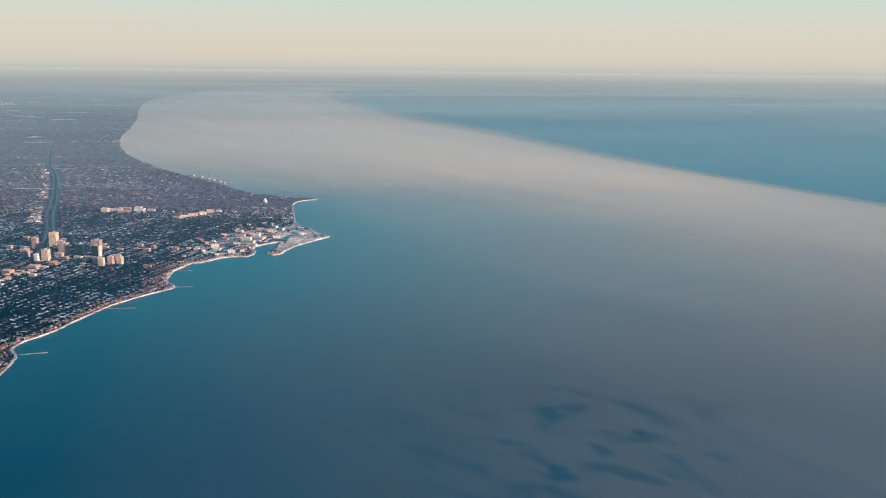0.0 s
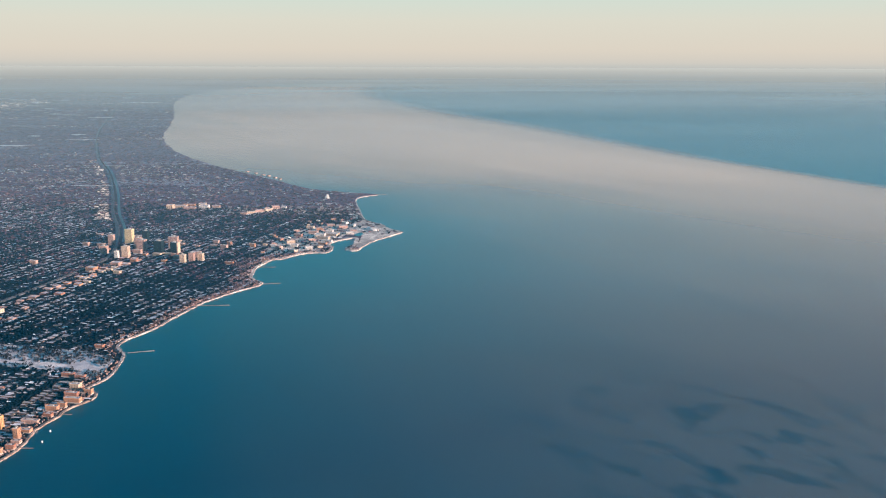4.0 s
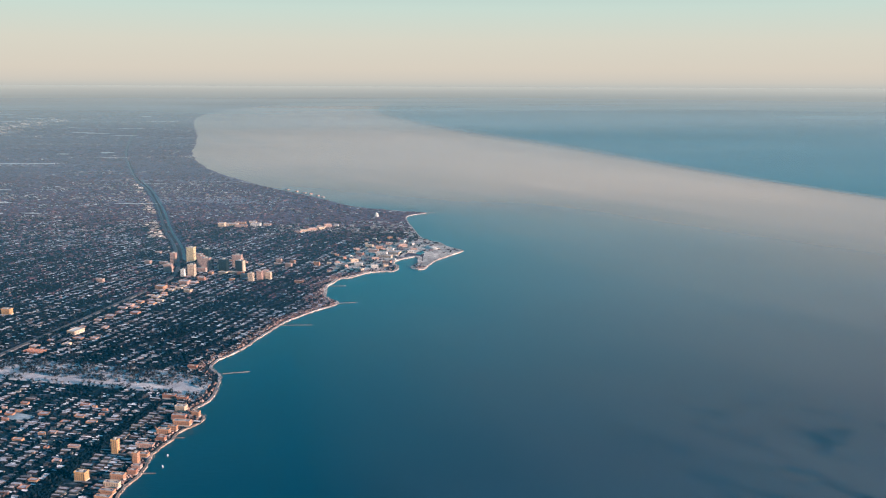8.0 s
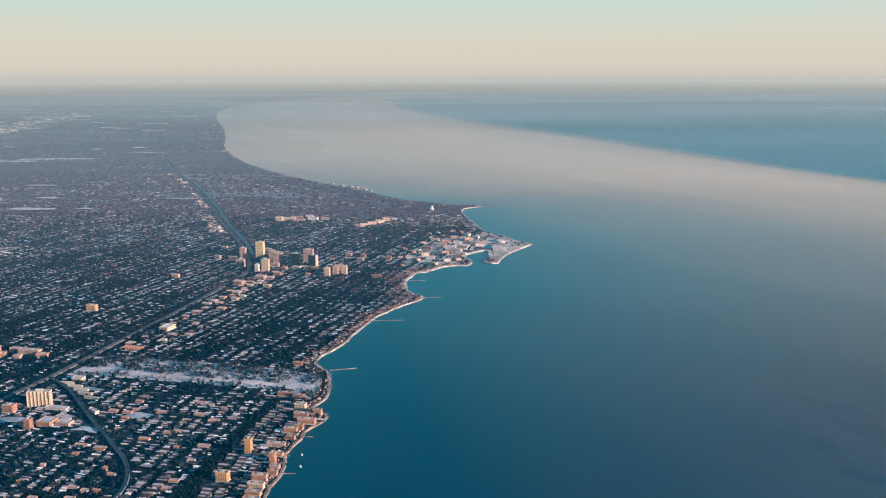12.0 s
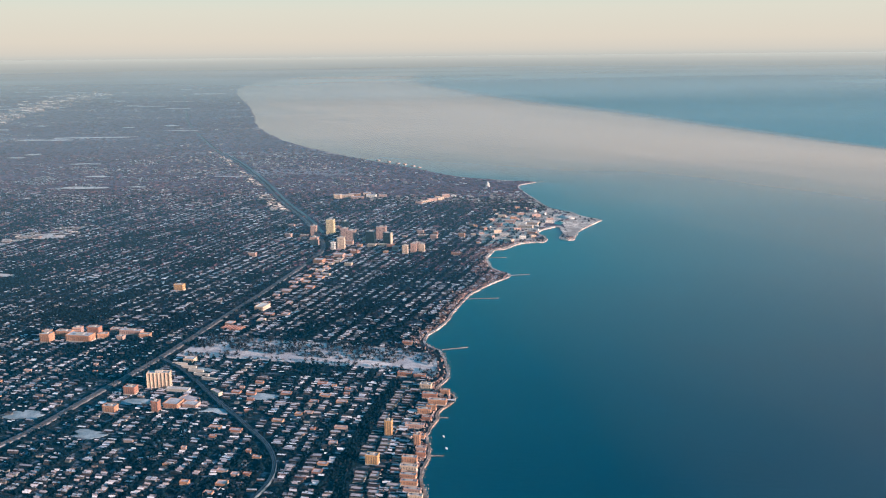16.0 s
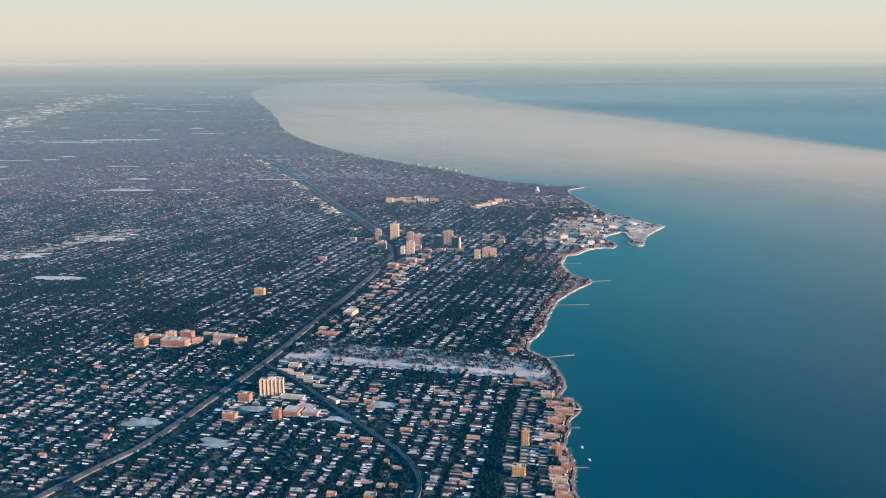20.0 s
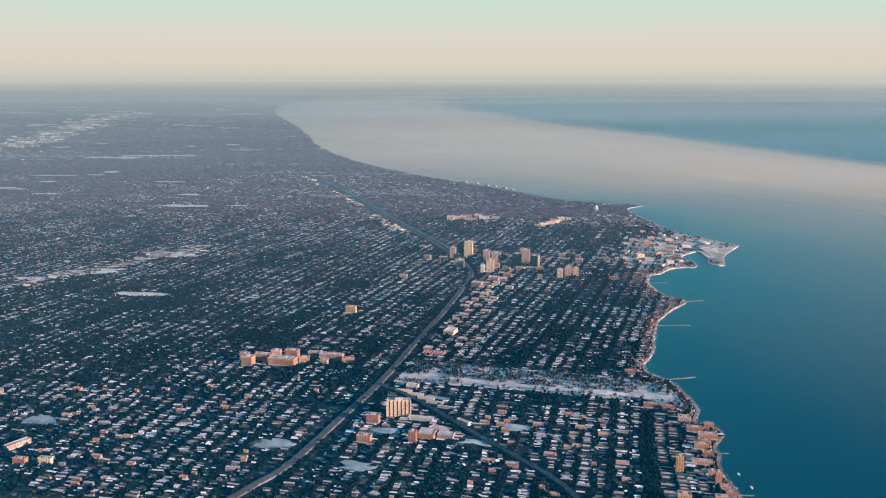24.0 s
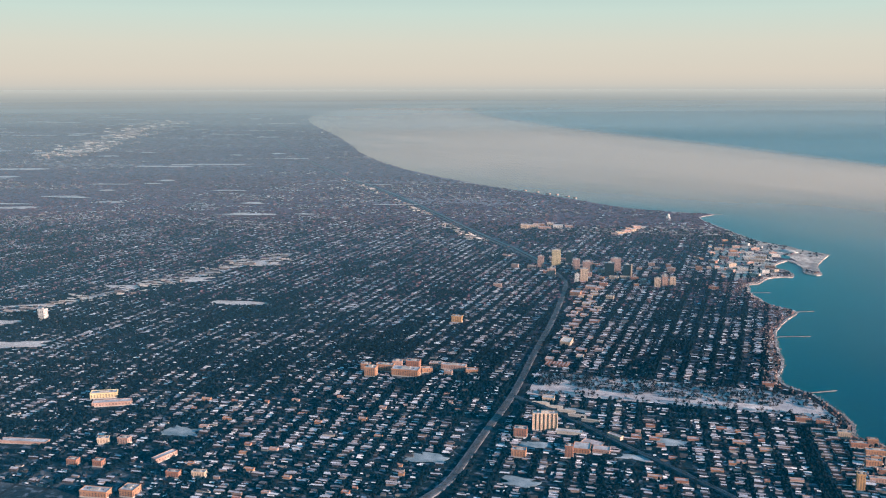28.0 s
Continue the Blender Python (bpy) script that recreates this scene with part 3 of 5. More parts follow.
tagged(new("channel", ribbon("channel", CHANNEL, 0.45, 0.45, 0.015, M_CHANNEL, 0.1)), "dark straight water channel beside the far tracks", "channel", kind="structure")
tagged(new("transit_viaduct", ribbon("viaduct", VIADUCT, 0.25, 0.25, 0.3, M_DECK, 0.35)), "curved snowy viaduct of a transit line", "viaduct", kind="structure")
for off in (-0.23,):
    tagged(new("viaduct_parapet", ribbon("viaduct_parapet", VIADUCT, 0.03 - off, 0.03 + off, 0.36, M_DECK, 0.07)), "snow dusted parapet along the viaduct", "parapet", kind="structure")
for off in (-0.1, 0.1):
    tagged(new("viaduct_track", ribbon("viaduct_track", VIADUCT, 0.04 - off, 0.04 + off, 0.325, M_VIADUCT, 0.03)), "dark steel track on the viaduct", "track", kind="structure")
tagged(new("boulevard", ribbon("boulevard", SHERIDAN, 0.85, 0.85, 0.02, M_SHADED_ASPHALT, 0.05)), "wide dark asphalt boulevard south of the cemetery", "road", kind="structure")
tagged(new("shore_road", ribbon("shore_road", SHORE_ROAD, 0.22, 0.22, 0.05, M_SHADED_ASPHALT, 0.05)), "asphalt road along the lake shore", "road", kind="structure")

verts, faces = [], []


def street(u0, v0, u1, v1, half):
    k = max(1, int(max(abs(u1 - u0), abs(v1 - v0)) / 8))
    for i in range(k):
        us, vs = np.array([u0 + (u1 - u0) * i / k, u0 + (u1 - u0) * (i + 1) / k]), np.array([v0 + (v1 - v0) * i / k, v0 + (v1 - v0) * (i + 1) / k])
        if vs[0] * vs[1] < 0:
            continue
        x, y = plan(us, vs + 1e-6)
        if not inside(x, y, land_poly).all() or inside(x, y, CEMETERY).any():
            continue
        w = Vector((x[1] - x[0], y[1] - y[0])).normalized() * half
        n0 = len(verts)
        verts.extend([(x[0] - w.y, y[0] + w.x, 0.012), (x[0] + w.y, y[0] - w.x, 0.012), (x[1] + w.y, y[1] - w.x, 0.012), (x[1] - w.y, y[1] + w.x, 0.012)])
        faces.append((n0, n0 + 1, n0 + 2, n0 + 3))


AVE = [i * BLOCK_U + 0.7 * noise.noise((i * 1.7, 0.0, 5.0)) for i in range(-60, 20)]       # avenues; index 60 is u = 0
SHIFT = [2.4 * noise.noise((i * 0.83, 2.0, 1.0)) for i in range(-60, 20)]                    # where cross streets fall in each column
for i in range(-45, 12):
    street(AVE[i + 60], -60, AVE[i + 60], 0, 0.22)
    street(AVE[i + 60], 12, AVE[i + 60], 170, 0.22)
    for j in range(-7, 20):
        street(AVE[i + 60] + 0.23, j * BLOCK_V + 3.4 + SHIFT[i + 60], AVE[i + 61] - 0.23, j * BLOCK_V + 3.4 + SHIFT[i + 60], 0.2)
tagged(new("streets", mesh_of("streets", verts, faces, M_SHADED_ASPHALT)), "grid of dark residential streets with dirty snow", "street", kind="structure")

CORRIDOR = smooth_line([(-262, 168), (-246, 181), (-232, 193), (-223, 201), (-213, 217), (-203, 231), (-194, 247), (-186, 262)], 2.0)
tagged(new("snowy_yards", ribbon("snowy_yards", CORRIDOR, 1.3, 1.6, 0.02, M_LAWN, 0.05)), "wide snowy rail yards and lots in the west", "yard", kind="structure")
tagged(new("yard_track", ribbon("yard_track", CORRIDOR, 0.5, -0.2, 0.05, M_RAILBED, 0.05)), "snowy track through the western yards", "track", kind="structure")

# snow fields and parks: centre, half length, half width, turn
FIELDS = [(-134.5, 126.4, 2.7, 1.5, -10), (-121.0, 131.6, 2.4, 1.2, -8), (-102.5, 133.8, 2.3, 1.2, -10), (-123.0, 120.2, 2.6, 1.3, -10), (-169.5, 132.9, 2.8, 1.8, -10),
          (-215.5, 171.5, 6.5, 2.0, 8), (-227, 186, 4.5, 1.8, 8), (-192.5, 249, 8.5, 4.2, 4), (-183.5, 205.3, 7.0, 1.5, -4), (-205, 226, 10, 2.8, 18), (-228, 200.2, 7, 0.9, 20),
          (-214.5, 219.5, 6, 1.3, 10), (-108.0, 128.4, 2.2, 0.9, -12), (-114.3, 144.7, 1.8, 0.7, -20), (-318, 347.5, 12, 3.0, 4), (-286, 366, 6, 2.0, 5), (-300, 532, 22, 5, 4),
          (-322, 518, 16, 4, 3), (-396, 497, 18, 5, 6), (-475, 813, 30, 8, 25), (-430, 617, 24, 6, 28), (-540, 1042, 45, 12, 20), (-393, 1059, 22, 8, 0), (-372, 905, 14, 6, 4)]
rng_field = random.Random(4)
for x, y, a, b_, turn in FIELDS:
    c, s = math.cos(radians(turn)), math.sin(radians(turn))
    ring = []
    for i in range(26):
        g = 2 * math.pi * i / 26
        r = rng_field.uniform(0.78, 1.05) + 0.6 * noise.noise((x + 2.3 * math.cos(g), y + 2.3 * math.sin(g), 0.5))
        p, q = a * r * math.copysign(abs(math.cos(g)) ** 0.6, math.cos(g)), b_ * r * math.copysign(abs(math.sin(g)) ** 0.6, math.sin(g))
        ring.append((x + p * c - q * s, y + p * s + q * c))
    # near fields get the shade-blue snow, far ones the sun-warmed tone
    sheet("snow_field", ring, 0.035, M_SUNLIT_SNOW if y > 160 else M_SHADED_FIELD, "open snow covered field among houses", "field", 0.0)

# ---- special buildings ----
TAKEN = []          # plan discs that carry a building of their own


def building(name, label, x, y, w, d, h, mat, turn=-11.0, bays=(5, 2), floors=6, top="penthouse", roof=M_ROOFING, group=""):
    """A block with plinth, parapet, snowy roof and a strip of windows in each bay. x, y: the middle of the front foot."""
    base = tagged(new(name), label, "building", group)
    c, s = math.cos(radians(turn)), math.sin(radians(turn))
    base.matrix_world = pose(x - s * d / 2, y + c * d / 2, 0, 0, 0, turn)
    TAKEN.append((x - s * d / 2, y + c * d / 2, 0.55 * math.hypot(w, d) + 0.15))
    X, Y = w / 2, d / 2
    bm_ = box(-X, X, -Y, Y, -0.05, h, 0.02)
    part("wall", bm_, mat, base)
    part("plinth", box(-X - 0.03, X + 0.03, -Y - 0.03, Y + 0.03, -0.05, min(0.18, h * 0.2), 0.01), M_CONCRETE, base)
    t = 0.05
    rim = bmesh.new()
    for bx in ((-X - 0.02, X + 0.02, -Y - 0.02, -Y + t), (-X - 0.02, X + 0.02, Y - t, Y + 0.02), (-X - 0.02, -X + t, -Y + t, Y - t), (X - t, X + 0.02, -Y + t, Y - t)):
        add_box(rim, *bx, h - 0.02, h + 0.09)
    part("parapet", rim, mat, base)
    roof_ob = part("roof", box(-X + t, X - t, -Y + t, Y - t, h + 0.003, h + 0.035), roof, base, "flat roof under patchy snow")
    if top == "penthouse":
        part("penthouse", box(-X * 0.32, X * 0.32, -Y * 0.4, Y * 0.4, h + 0.035, h + 0.035 + 0.14 * min(2.2, h), 0.015), M_CONCRETE, roof_ob)
        for k in (-1, 1):
            part("roof_vent", box(k * X * 0.6 - 0.07, k * X * 0.6 + 0.07, -0.08, 0.08, h + 0.035, h + 0.16, 0.01), M_STEEL, roof_ob)
    if top == "gable":
        v = [(-X - .06, -Y - .06, h + .05), (X + .06, -Y - .06, h + .05), (X + .06, Y + .06, h + .05), (-X - .06, Y + .06, h + .05), (-X - .06, 0, h + .05 + d * .32), (X + .06, 0, h + .05 + d * .32)]
        part("gable_roof", mesh_of("gable_roof", v, [(0, 1, 5, 4), (2, 3, 4, 5), (0, 4, 3), (1, 2, 5), (3, 2, 1, 0)], roof), roof, base)
    pitch = (h - 0.3) / floors
    for side, n_, span in (("front", bays[0], w), ("back", bays[0], w), ("east", bays[1], d), ("west", bays[1], d)):
        for i in range(n_):
            u_ = (i + 0.5) / n_ * span - span / 2
            hw = span / n_ * 0.25
            strip = bmesh.new()
            for f in range(floors):
                z0 = 0.24 + f * pitch
                z1 = z0 + pitch * 0.5
                if side == "front":
                    add_box(strip, u_ - hw, u_ + hw, -Y - 0.012, -Y + 0.02, z0, z1)
                elif side == "back":
                    add_box(strip, u_ - hw, u_ + hw, Y - 0.02, Y + 0.012, z0, z1)
                elif side == "east":
                    add_box(strip, X - 0.02, X + 0.012, u_ - hw, u_ + hw, z0, z1)
                else:
                    add_box(strip, -X - 0.012, -X + 0.02, u_ - hw, u_ + hw, z0, z1)
            part("window", strip, M_TINTED if mat is M_DARK else M_GLASS, base)
    return base


def slab_ribs(base, w, d, h, n_, mat):
    for i in range(n_ + 1):
        u_ = i / n_ * w - w / 2
        part("rib", box(u_ - 0.07, u_ + 0.07, -d / 2 - 0.13, -d / 2 - 0.002, 0, h + 0.05, 0.01), mat, base)


slab = building("apartment_slab", "tall cream apartment slab with ribbed front above the tracks", -119.4, 136.9, 3.4, 1.1, 2.35, M_CREAM, 3, (12, 3), 15)
slab_ribs(slab, 3.4, 1.1, 2.35, 6, M_CREAM)
building("parking_deck", "low concrete deck at the foot of the apartment slab", -116.2, 135.5, 3.6, 0.9, 0.35, M_CONCRETE, -9, (8, 2), 1, "")
building("brick_apartments", "red brown brick apartment block beside the tracks", -122.9, 134.0, 1.8, 1.2, 1.2, M_BRICK, -9, (5, 3), 6)
building("brick_tower", "narrow brown brick tower with a lit edge", -116.7, 127.6, 1.05, 0.9, 1.6, M_BRICK, -10, (3, 3), 9)
building("garage", "long low garage with a snowy roof", -115.0, 129.0, 2.2, 2.2, 0.7, M_TAN, -10, (6, 5), 3, "")
building("tan_apartments", "tan brick apartment block with a flat roof", -123.2, 127.3, 1.9, 1.1, 1.0, M_TAN, -10, (5, 3), 5)
building("store", "wide low store under a snowy roof", -112.4, 129.4, 2.2, 1.4, 0.45, M_PINK, -12, (6, 3), 1, "")
for k, (x_, y_) in enumerate(((-119.6, 147.0), (-117.7, 145.5), (-116.0, 143.9), (-114.6, 142.2), (-112.8, 140.3))):
    building("yard_shed", "long low rail yard shed under white snow", x_, y_, 2.6, 0.32, 0.28, M_CONCRETE, -4 - 3 * k, (6, 1), 1, "", M_SUNLIT_SNOW, "rail yard sheds")
building("low_hall", "low tan hall at the cemetery corner", -118.5, 148.0, 1.8, 1.3, 0.6, M_CREAM, -9, (4, 3), 2, "")
building("hospital_wing", "orange brick hospital wing", -147.3, 157.8, 1.9, 1.6, 1.5, M_TAN, -10, (5, 4), 6)
building("hospital_wing", "tan hospital wing with a flat roof", -145.2, 160.4, 2.9, 1.2, 1.2, M_TAN, -10, (7, 3), 5)
building("hospital_block", "wide tan hospital block with a snowy roof", -141.6, 158.2, 4.6, 2.0, 1.15, M_TAN, -10, (12, 5), 4)
building("hospital_block", "brick hospital block behind the wide front", -140.7, 162.4, 2.3, 1.3, 1.3, M_BRICK, -10, (6, 3), 5)
building("clinic", "pink brick clinic with several roofs", -133.8, 162.2, 4.2, 1.2, 0.8, M_PINK, -10, (10, 3), 3)
building("clinic", "small pink brick clinic wing", -134.5, 159.2, 1.3, 1.0, 0.7, M_PINK, -10, (3, 3), 3)
building("school", "bright cream school hall", -186.4, 144.6, 3.9, 1.4, 0.9, M_SAND, 14, (9, 4), 3)
building("school_wing", "long school wing under a pinkish snow roof", -183.8, 141.6, 5.6, 1.3, 0.6, M_PINK, 14, (12, 3), 2, "")
building("orange_block", "orange brick block with a flat roof", -172.8, 112.4, 3.4, 1.3, 0.8, M_TAN, -6, (9, 3), 3)
building("orange_block", "orange brick block with a bright lit side", -169.0, 112.8, 1.8, 1.8, 0.9, M_TAN, -10, (5, 5), 3)
building("water_tower_block", "white square tower beside snowy rail yards", -220.0, 188.8, 1.4, 1.4, 2.0, M_WHITE, -8, (3, 3), 6)
building("warehouse", "very long low warehouse with snowy roof", -189.5, 127.0, 6.6, 1.1, 0.35, M_PINK, -2, (14, 3), 1, "")
building("apartments", "cream apartment block among small houses", -178.7, 127.7, 1.5, 0.9, 0.8, M_CREAM, 10, (4, 2), 4)
building("apartments", "pink brick apartment block among small houses", -175.9, 127.6, 1.5, 1.0, 0.95, M_PINK, -8, (4, 2), 4)
building("apartments", "red brick apartment block among small houses", -179.6, 120.8, 1.4, 0.9, 0.8, M_BRICK, -8, (4, 2), 4)
building("apartments", "red brick apartment block among small houses", -176.2, 120.7, 1.3, 0.9, 0.8, M_BRICK, -8, (4, 2), 4)
building("apartments", "red brick apartment block among small houses", -165.6, 118.3, 1.7, 0.8, 0.75, M_BRICK, -8, (5, 2), 4)
building("apartments", "cream apartment block among small houses", -162.4, 118.5, 1.7, 0.8, 0.75, M_CREAM, -4, (5, 2), 4)
building("row_block", "long pink row of flats under snow", -169.5, 122.3, 0.9, 3.4, 0.6, M_PINK, -30, (3, 8), 3, "")
west_rng = random.Random(41)
for k in range(34):
    x_, y_ = west_rng.uniform(-172, -132), west_rng.uniform(112, 150)
    if any(math.hypot(x_ - a, y_ - b_) < c_ + 1.2 for a, b_, c_ in TAKEN) or abs(x_ - np.interp(y_, [q.y for q in RAIL], [q.x for q in RAIL])) < 3.0:
        continue
    mat_, word = ((M_TAN, "orange brick"), (M_PINK, "pink brick"), (M_BRICK, "red brick"))[west_rng.randrange(3)]
    building("corner_flats", word + " corner flats with a pinkish snow roof", x_, y_, west_rng.uniform(0.6, 1.4), west_rng.uniform(0.35, 0.6), west_rng.uniform(0.2, 0.36), mat_, -9 + west_rng.uniform(-3, 3), (3, 2), 2, "", M_PINKROOF, "corner flats among small houses")
for k in range(26):
    x_, y_ = west_rng.uniform(-114, -88), west_rng.uniform(106, 139)
    if any(math.hypot(x_ - a, y_ - b_) < c_ + 1.0 for a, b_, c_ in TAKEN) or near_line(np.array([x_]), np.array([y_]), [(q.x, q.y) for q in VIADUCT] + [(q.x, q.y) for q in SHERIDAN], 1.9)[0]:
        continue
    mat_, word = ((M_TAN, "orange brick"), (M_PINK, "pink brick"), (M_BRICK, "red brick"))[west_rng.randrange(3)]
    building("corner_flats", word + " corner flats with a pinkish snow roof", x_, y_, west_rng.uniform(0.6, 1.1), west_rng.uniform(0.35, 0.6), west_rng.uniform(0.22, 0.4), mat_, -9 + west_rng.uniform(-3, 3), (3, 2), 2, "", M_PINKROOF, "corner flats among small houses")
building("yellow_tower", "slim yellow brick tower near the shore", -82.9, 120.5, 0.95, 0.75, 2.1, M_YELLOW, -10, (3, 2), 13)
building("yellow_block", "yellow brick apartment block near the shore", -84.1, 112.1, 1.55, 1.0, 1.25, M_YELLOW, -10, (5, 3), 7)
building("yellow_apartments", "yellow brick apartments among trees", -135.0, 192.0, 2.1, 1.2, 1.3, M_YELLOW, -10, (6, 3), 5)
building("long_roof_store", "cream store with a long bright roof by the tracks", -114.2, 177.6, 1.9, 3.0, 0.7, M_CREAM, -16, (5, 7), 2, "", M_WHITE)
for k in range(7):
    building("townhouse_row", "narrow brick townhouse row with a white roof", -118.2 + 0.56 * k, 165.6 - 0.14 * k, 0.34, 2.2, 0.2, M_BRICK, -17, (1, 6), 2, "", M_SUNLIT_SNOW, "parallel townhouse rows")
building("shore_apartments", "orange brick apartments on the lake shore", -77.0, 131.0, 2.6, 0.9, 0.75, M_TAN, -8, (8, 3), 4)
building("shore_apartments", "orange brick apartments on the lake shore", -78.2, 133.4, 2.2, 0.8, 0.7, M_BRICK, -8, (7, 3), 4)
building("shore_apartments", "tan brick apartments on the lake shore", -78.6, 127.6, 1.9, 0.8, 0.8, M_TAN, -8, (6, 3), 5)
building("shore_apartments", "cream brick apartments on the lake shore", -79.0, 136.6, 1.7, 1.0, 0.9, M_CREAM, -12, (6, 3), 5)
building("shore_apartments", "pink brick apartments on the lake shore", -79.6, 122.8, 2.6, 0.7, 0.6, M_PINK, -8, (8, 2), 4)
building("shore_apartments", "tan brick tower on the lake shore", -78.9, 117.4, 0.8, 0.8, 1.6, M_TAN, -8, (3, 3), 9)
building("shore_apartments", "orange brick apartments on the lake shore", -79.5, 112.6, 1.9, 0.8, 0.8, M_TAN, -8, (6, 2), 5)
building("transit_station", "pale transit station under snow beside the viaduct", -110.2, 134.6, 2.2, 0.7, 0.4, M_CREAM, -42, (5, 2), 1, "", M_PINKROOF)
building("bus_lot_hall", "wide low hall with a pinkish snow roof", -113.6, 131.6, 2.8, 1.5, 0.3, M_PINK, -30, (5, 3), 1, "", M_PINKROOF)
SHORE_KINDS = ((M_TAN, "orange brick"), (M_PINK, "pink brick"), (M_BRICK, "red brick"), (M_CREAM, "cream brick"))
shore_rng = random.Random(11)
for k in range(19):
    y_ = 103.2 + 1.85 * k
    near = min((q for q in coast if 95 < q.y < 142), key=lambda q: abs(q.y - y_))
    w_ = shore_rng.uniform(1.2, 2.2)
    x_ = near.x - 0.45 - w_ / 2 - shore_rng.uniform(0, 0.3)
    if any(math.hypot(x_ - a, y_ + 0.4 - b_) < c_ + 0.35 for a, b_, c_ in TAKEN):
        continue
    mat_, word = SHORE_KINDS[shore_rng.randrange(4)]
    building("shore_house", word + " apartment house at the water's edge", x_, y_, w_, shore_rng.uniform(0.55, 0.85), shore_rng.uniform(0.4, 0.8), mat_, -8 + shore_rng.uniform(-3, 3), (6, 3), 4, "penthouse", M_PINKROOF, "houses at the water's edge")
flat_rng = random.Random(17)
for k in range(39):
    y_ = 103.6 + 0.98 * k
    sher_x = float(np.interp(y_, [q.y for q in reversed(SHERIDAN)], [q.x for q in reversed(SHERIDAN)]))
    edge = min((q for q in coast if 95 < q.y < 142), key=lambda q: abs(q.y - y_)).x
    for col in range(3):
        x_ = sher_x + 1.95 + 1.85 * col + (0.5 if col == 2 else 0.0) + flat_rng.uniform(-.12, .12)
        w_, d_ = flat_rng.uniform(0.85, 1.7), flat_rng.uniform(0.4, 0.8)
        if x_ + w_ / 2 > edge - 1.6 or flat_rng.random() < 0.1 or any(math.hypot(x_ - a, y_ + d_ / 2 - b_) < c_ * 0.75 + 0.55 for a, b_, c_ in TAKEN if b_ < 102 or (c_ > 1.05 or b_ < 0)):
            continue
        building("walk_up_flats", "brick walk-up flats with a pinkish snow roof", x_, y_, w_, d_, flat_rng.uniform(0.2, 0.36), M_WALL_ONE, -9 + flat_rng.uniform(-2, 2), (2, 1), 2, "", M_PINKROOF, "walk-up flats by the boulevard")
building("cemetery_gate_flats", "brick flats at the south edge of the cemetery", -82.6, 142.2, 2.2, 0.7, 0.65, M_BRICK, -11, (7, 2), 4)
building("cemetery_gate_flats", "brick flats at the south edge of the cemetery", -80.2, 141.4, 1.8, 0.7, 0.6, M_BRICK, -11, (6, 2), 4)
building("north_gate_flats", "red brick flats at the north edge of the cemetery", -83.4, 157.2, 1.7, 0.7, 0.6, M_BRICK, -11, (6, 2), 4)
strip_rng = random.Random(53)
for k in range(70):
    y_ = strip_rng.uniform(166, 234)
    x_ = float(np.interp(y_, [q.y for q in RAIL], [q.x for q in RAIL])) + 3.0 + abs(strip_rng.gauss(0, 3.2))
    w_, d_ = strip_rng.uniform(0.9, 2.1), strip_rng.uniform(0.7, 1.7)
    if any(math.hypot(x_ - a, y_ + d_ / 2 - b_) < 0.75 * c_ + 0.6 * w_ for a, b_, c_ in TAKEN):
        continue
    mat_, word = ((M_PINK, "pink brick"), (M_TAN, "orange brick"), (M_CREAM, "cream brick"), (M_BRICK, "red brick"))[strip_rng.randrange(4)]
    building("strip_block", word + " low block with a snowy roof beside the tracks", x_, y_, w_, d_, strip_rng.uniform(0.22, 0.42), mat_, -15 + strip_rng.uniform(-3, 3), (2, 1), 2, "", (M_PINKROOF, M_LAWN)[k % 2], "low blocks beside the tracks")
court_rng = random.Random(61)
for k in range(32):
    x_, y_ = court_rng.uniform(-108, -89), court_rng.uniform(104, 141)
    w_, d_ = court_rng.uniform(0.9, 1.7), court_rng.uniform(0.5, 1.0)
    if any(math.hypot(x_ - a, y_ + d_ / 2 - b_) < 0.75 * c_ + 0.55 * w_ for a, b_, c_ in TAKEN) or near_line(np.array([x_]), np.array([y_]), [(q.x, q.y) for q in VIADUCT], 1.7)[0] or near_line(np.array([x_]), np.array([y_]), [(q.x, q.y) for q in SHERIDAN], 2.2)[0]:
        continue
    mat_, word = ((M_PINK, "pink brick"), (M_TAN, "orange brick"), (M_BRICK, "red brick"))[court_rng.randrange(3)]
    building("court_flats", word + " court flats with a snowy roof in a street row", x_, y_, w_, d_, court_rng.uniform(0.16, 0.27), mat_, -9 + court_rng.uniform(-2, 2), (2, 1), 2, "", M_PINKROOF, "court flats in street rows")
DOWN = "downtown towers"
building("tower", "cream yellow office tower with vertical ribs", -112.2, 250.0, 2.2, 1.6, 4.1, M_SAND, -8, (6, 4), 16, group=DOWN)
building("tower", "dark glass tower beside the cream tower", -108.6, 253.0, 1.6, 1.6, 3.1, M_DARK, -8, (5, 4), 14, group=DOWN)
building("tower", "pinkish stone tower west of the tracks", -116.3, 247.3, 1.6, 1.3, 3.0, M_PINK, -8, (5, 3), 13, group=DOWN)
building("tower", "squat pink stone tower with a crown floor", -114.1, 236.0, 2.1, 1.5, 2.2, M_PINK, -8, (6, 4), 9, group=DOWN)
building("tower", "pink stone tower in a cluster", -107.4, 243.5, 1.7, 1.5, 3.0, M_PINK, -8, (5, 4), 13, group=DOWN)
building("tower", "broad pinkish brick tower in a cluster", -104.9, 239.4, 2.4, 1.6, 3.3, M_PINK, -8, (7, 4), 14, group=DOWN)
building("tower", "cream tower at the front of a cluster", -106.4, 231.6, 1.9, 1.4, 3.1, M_CREAM, -8, (5, 4), 14, group=DOWN)
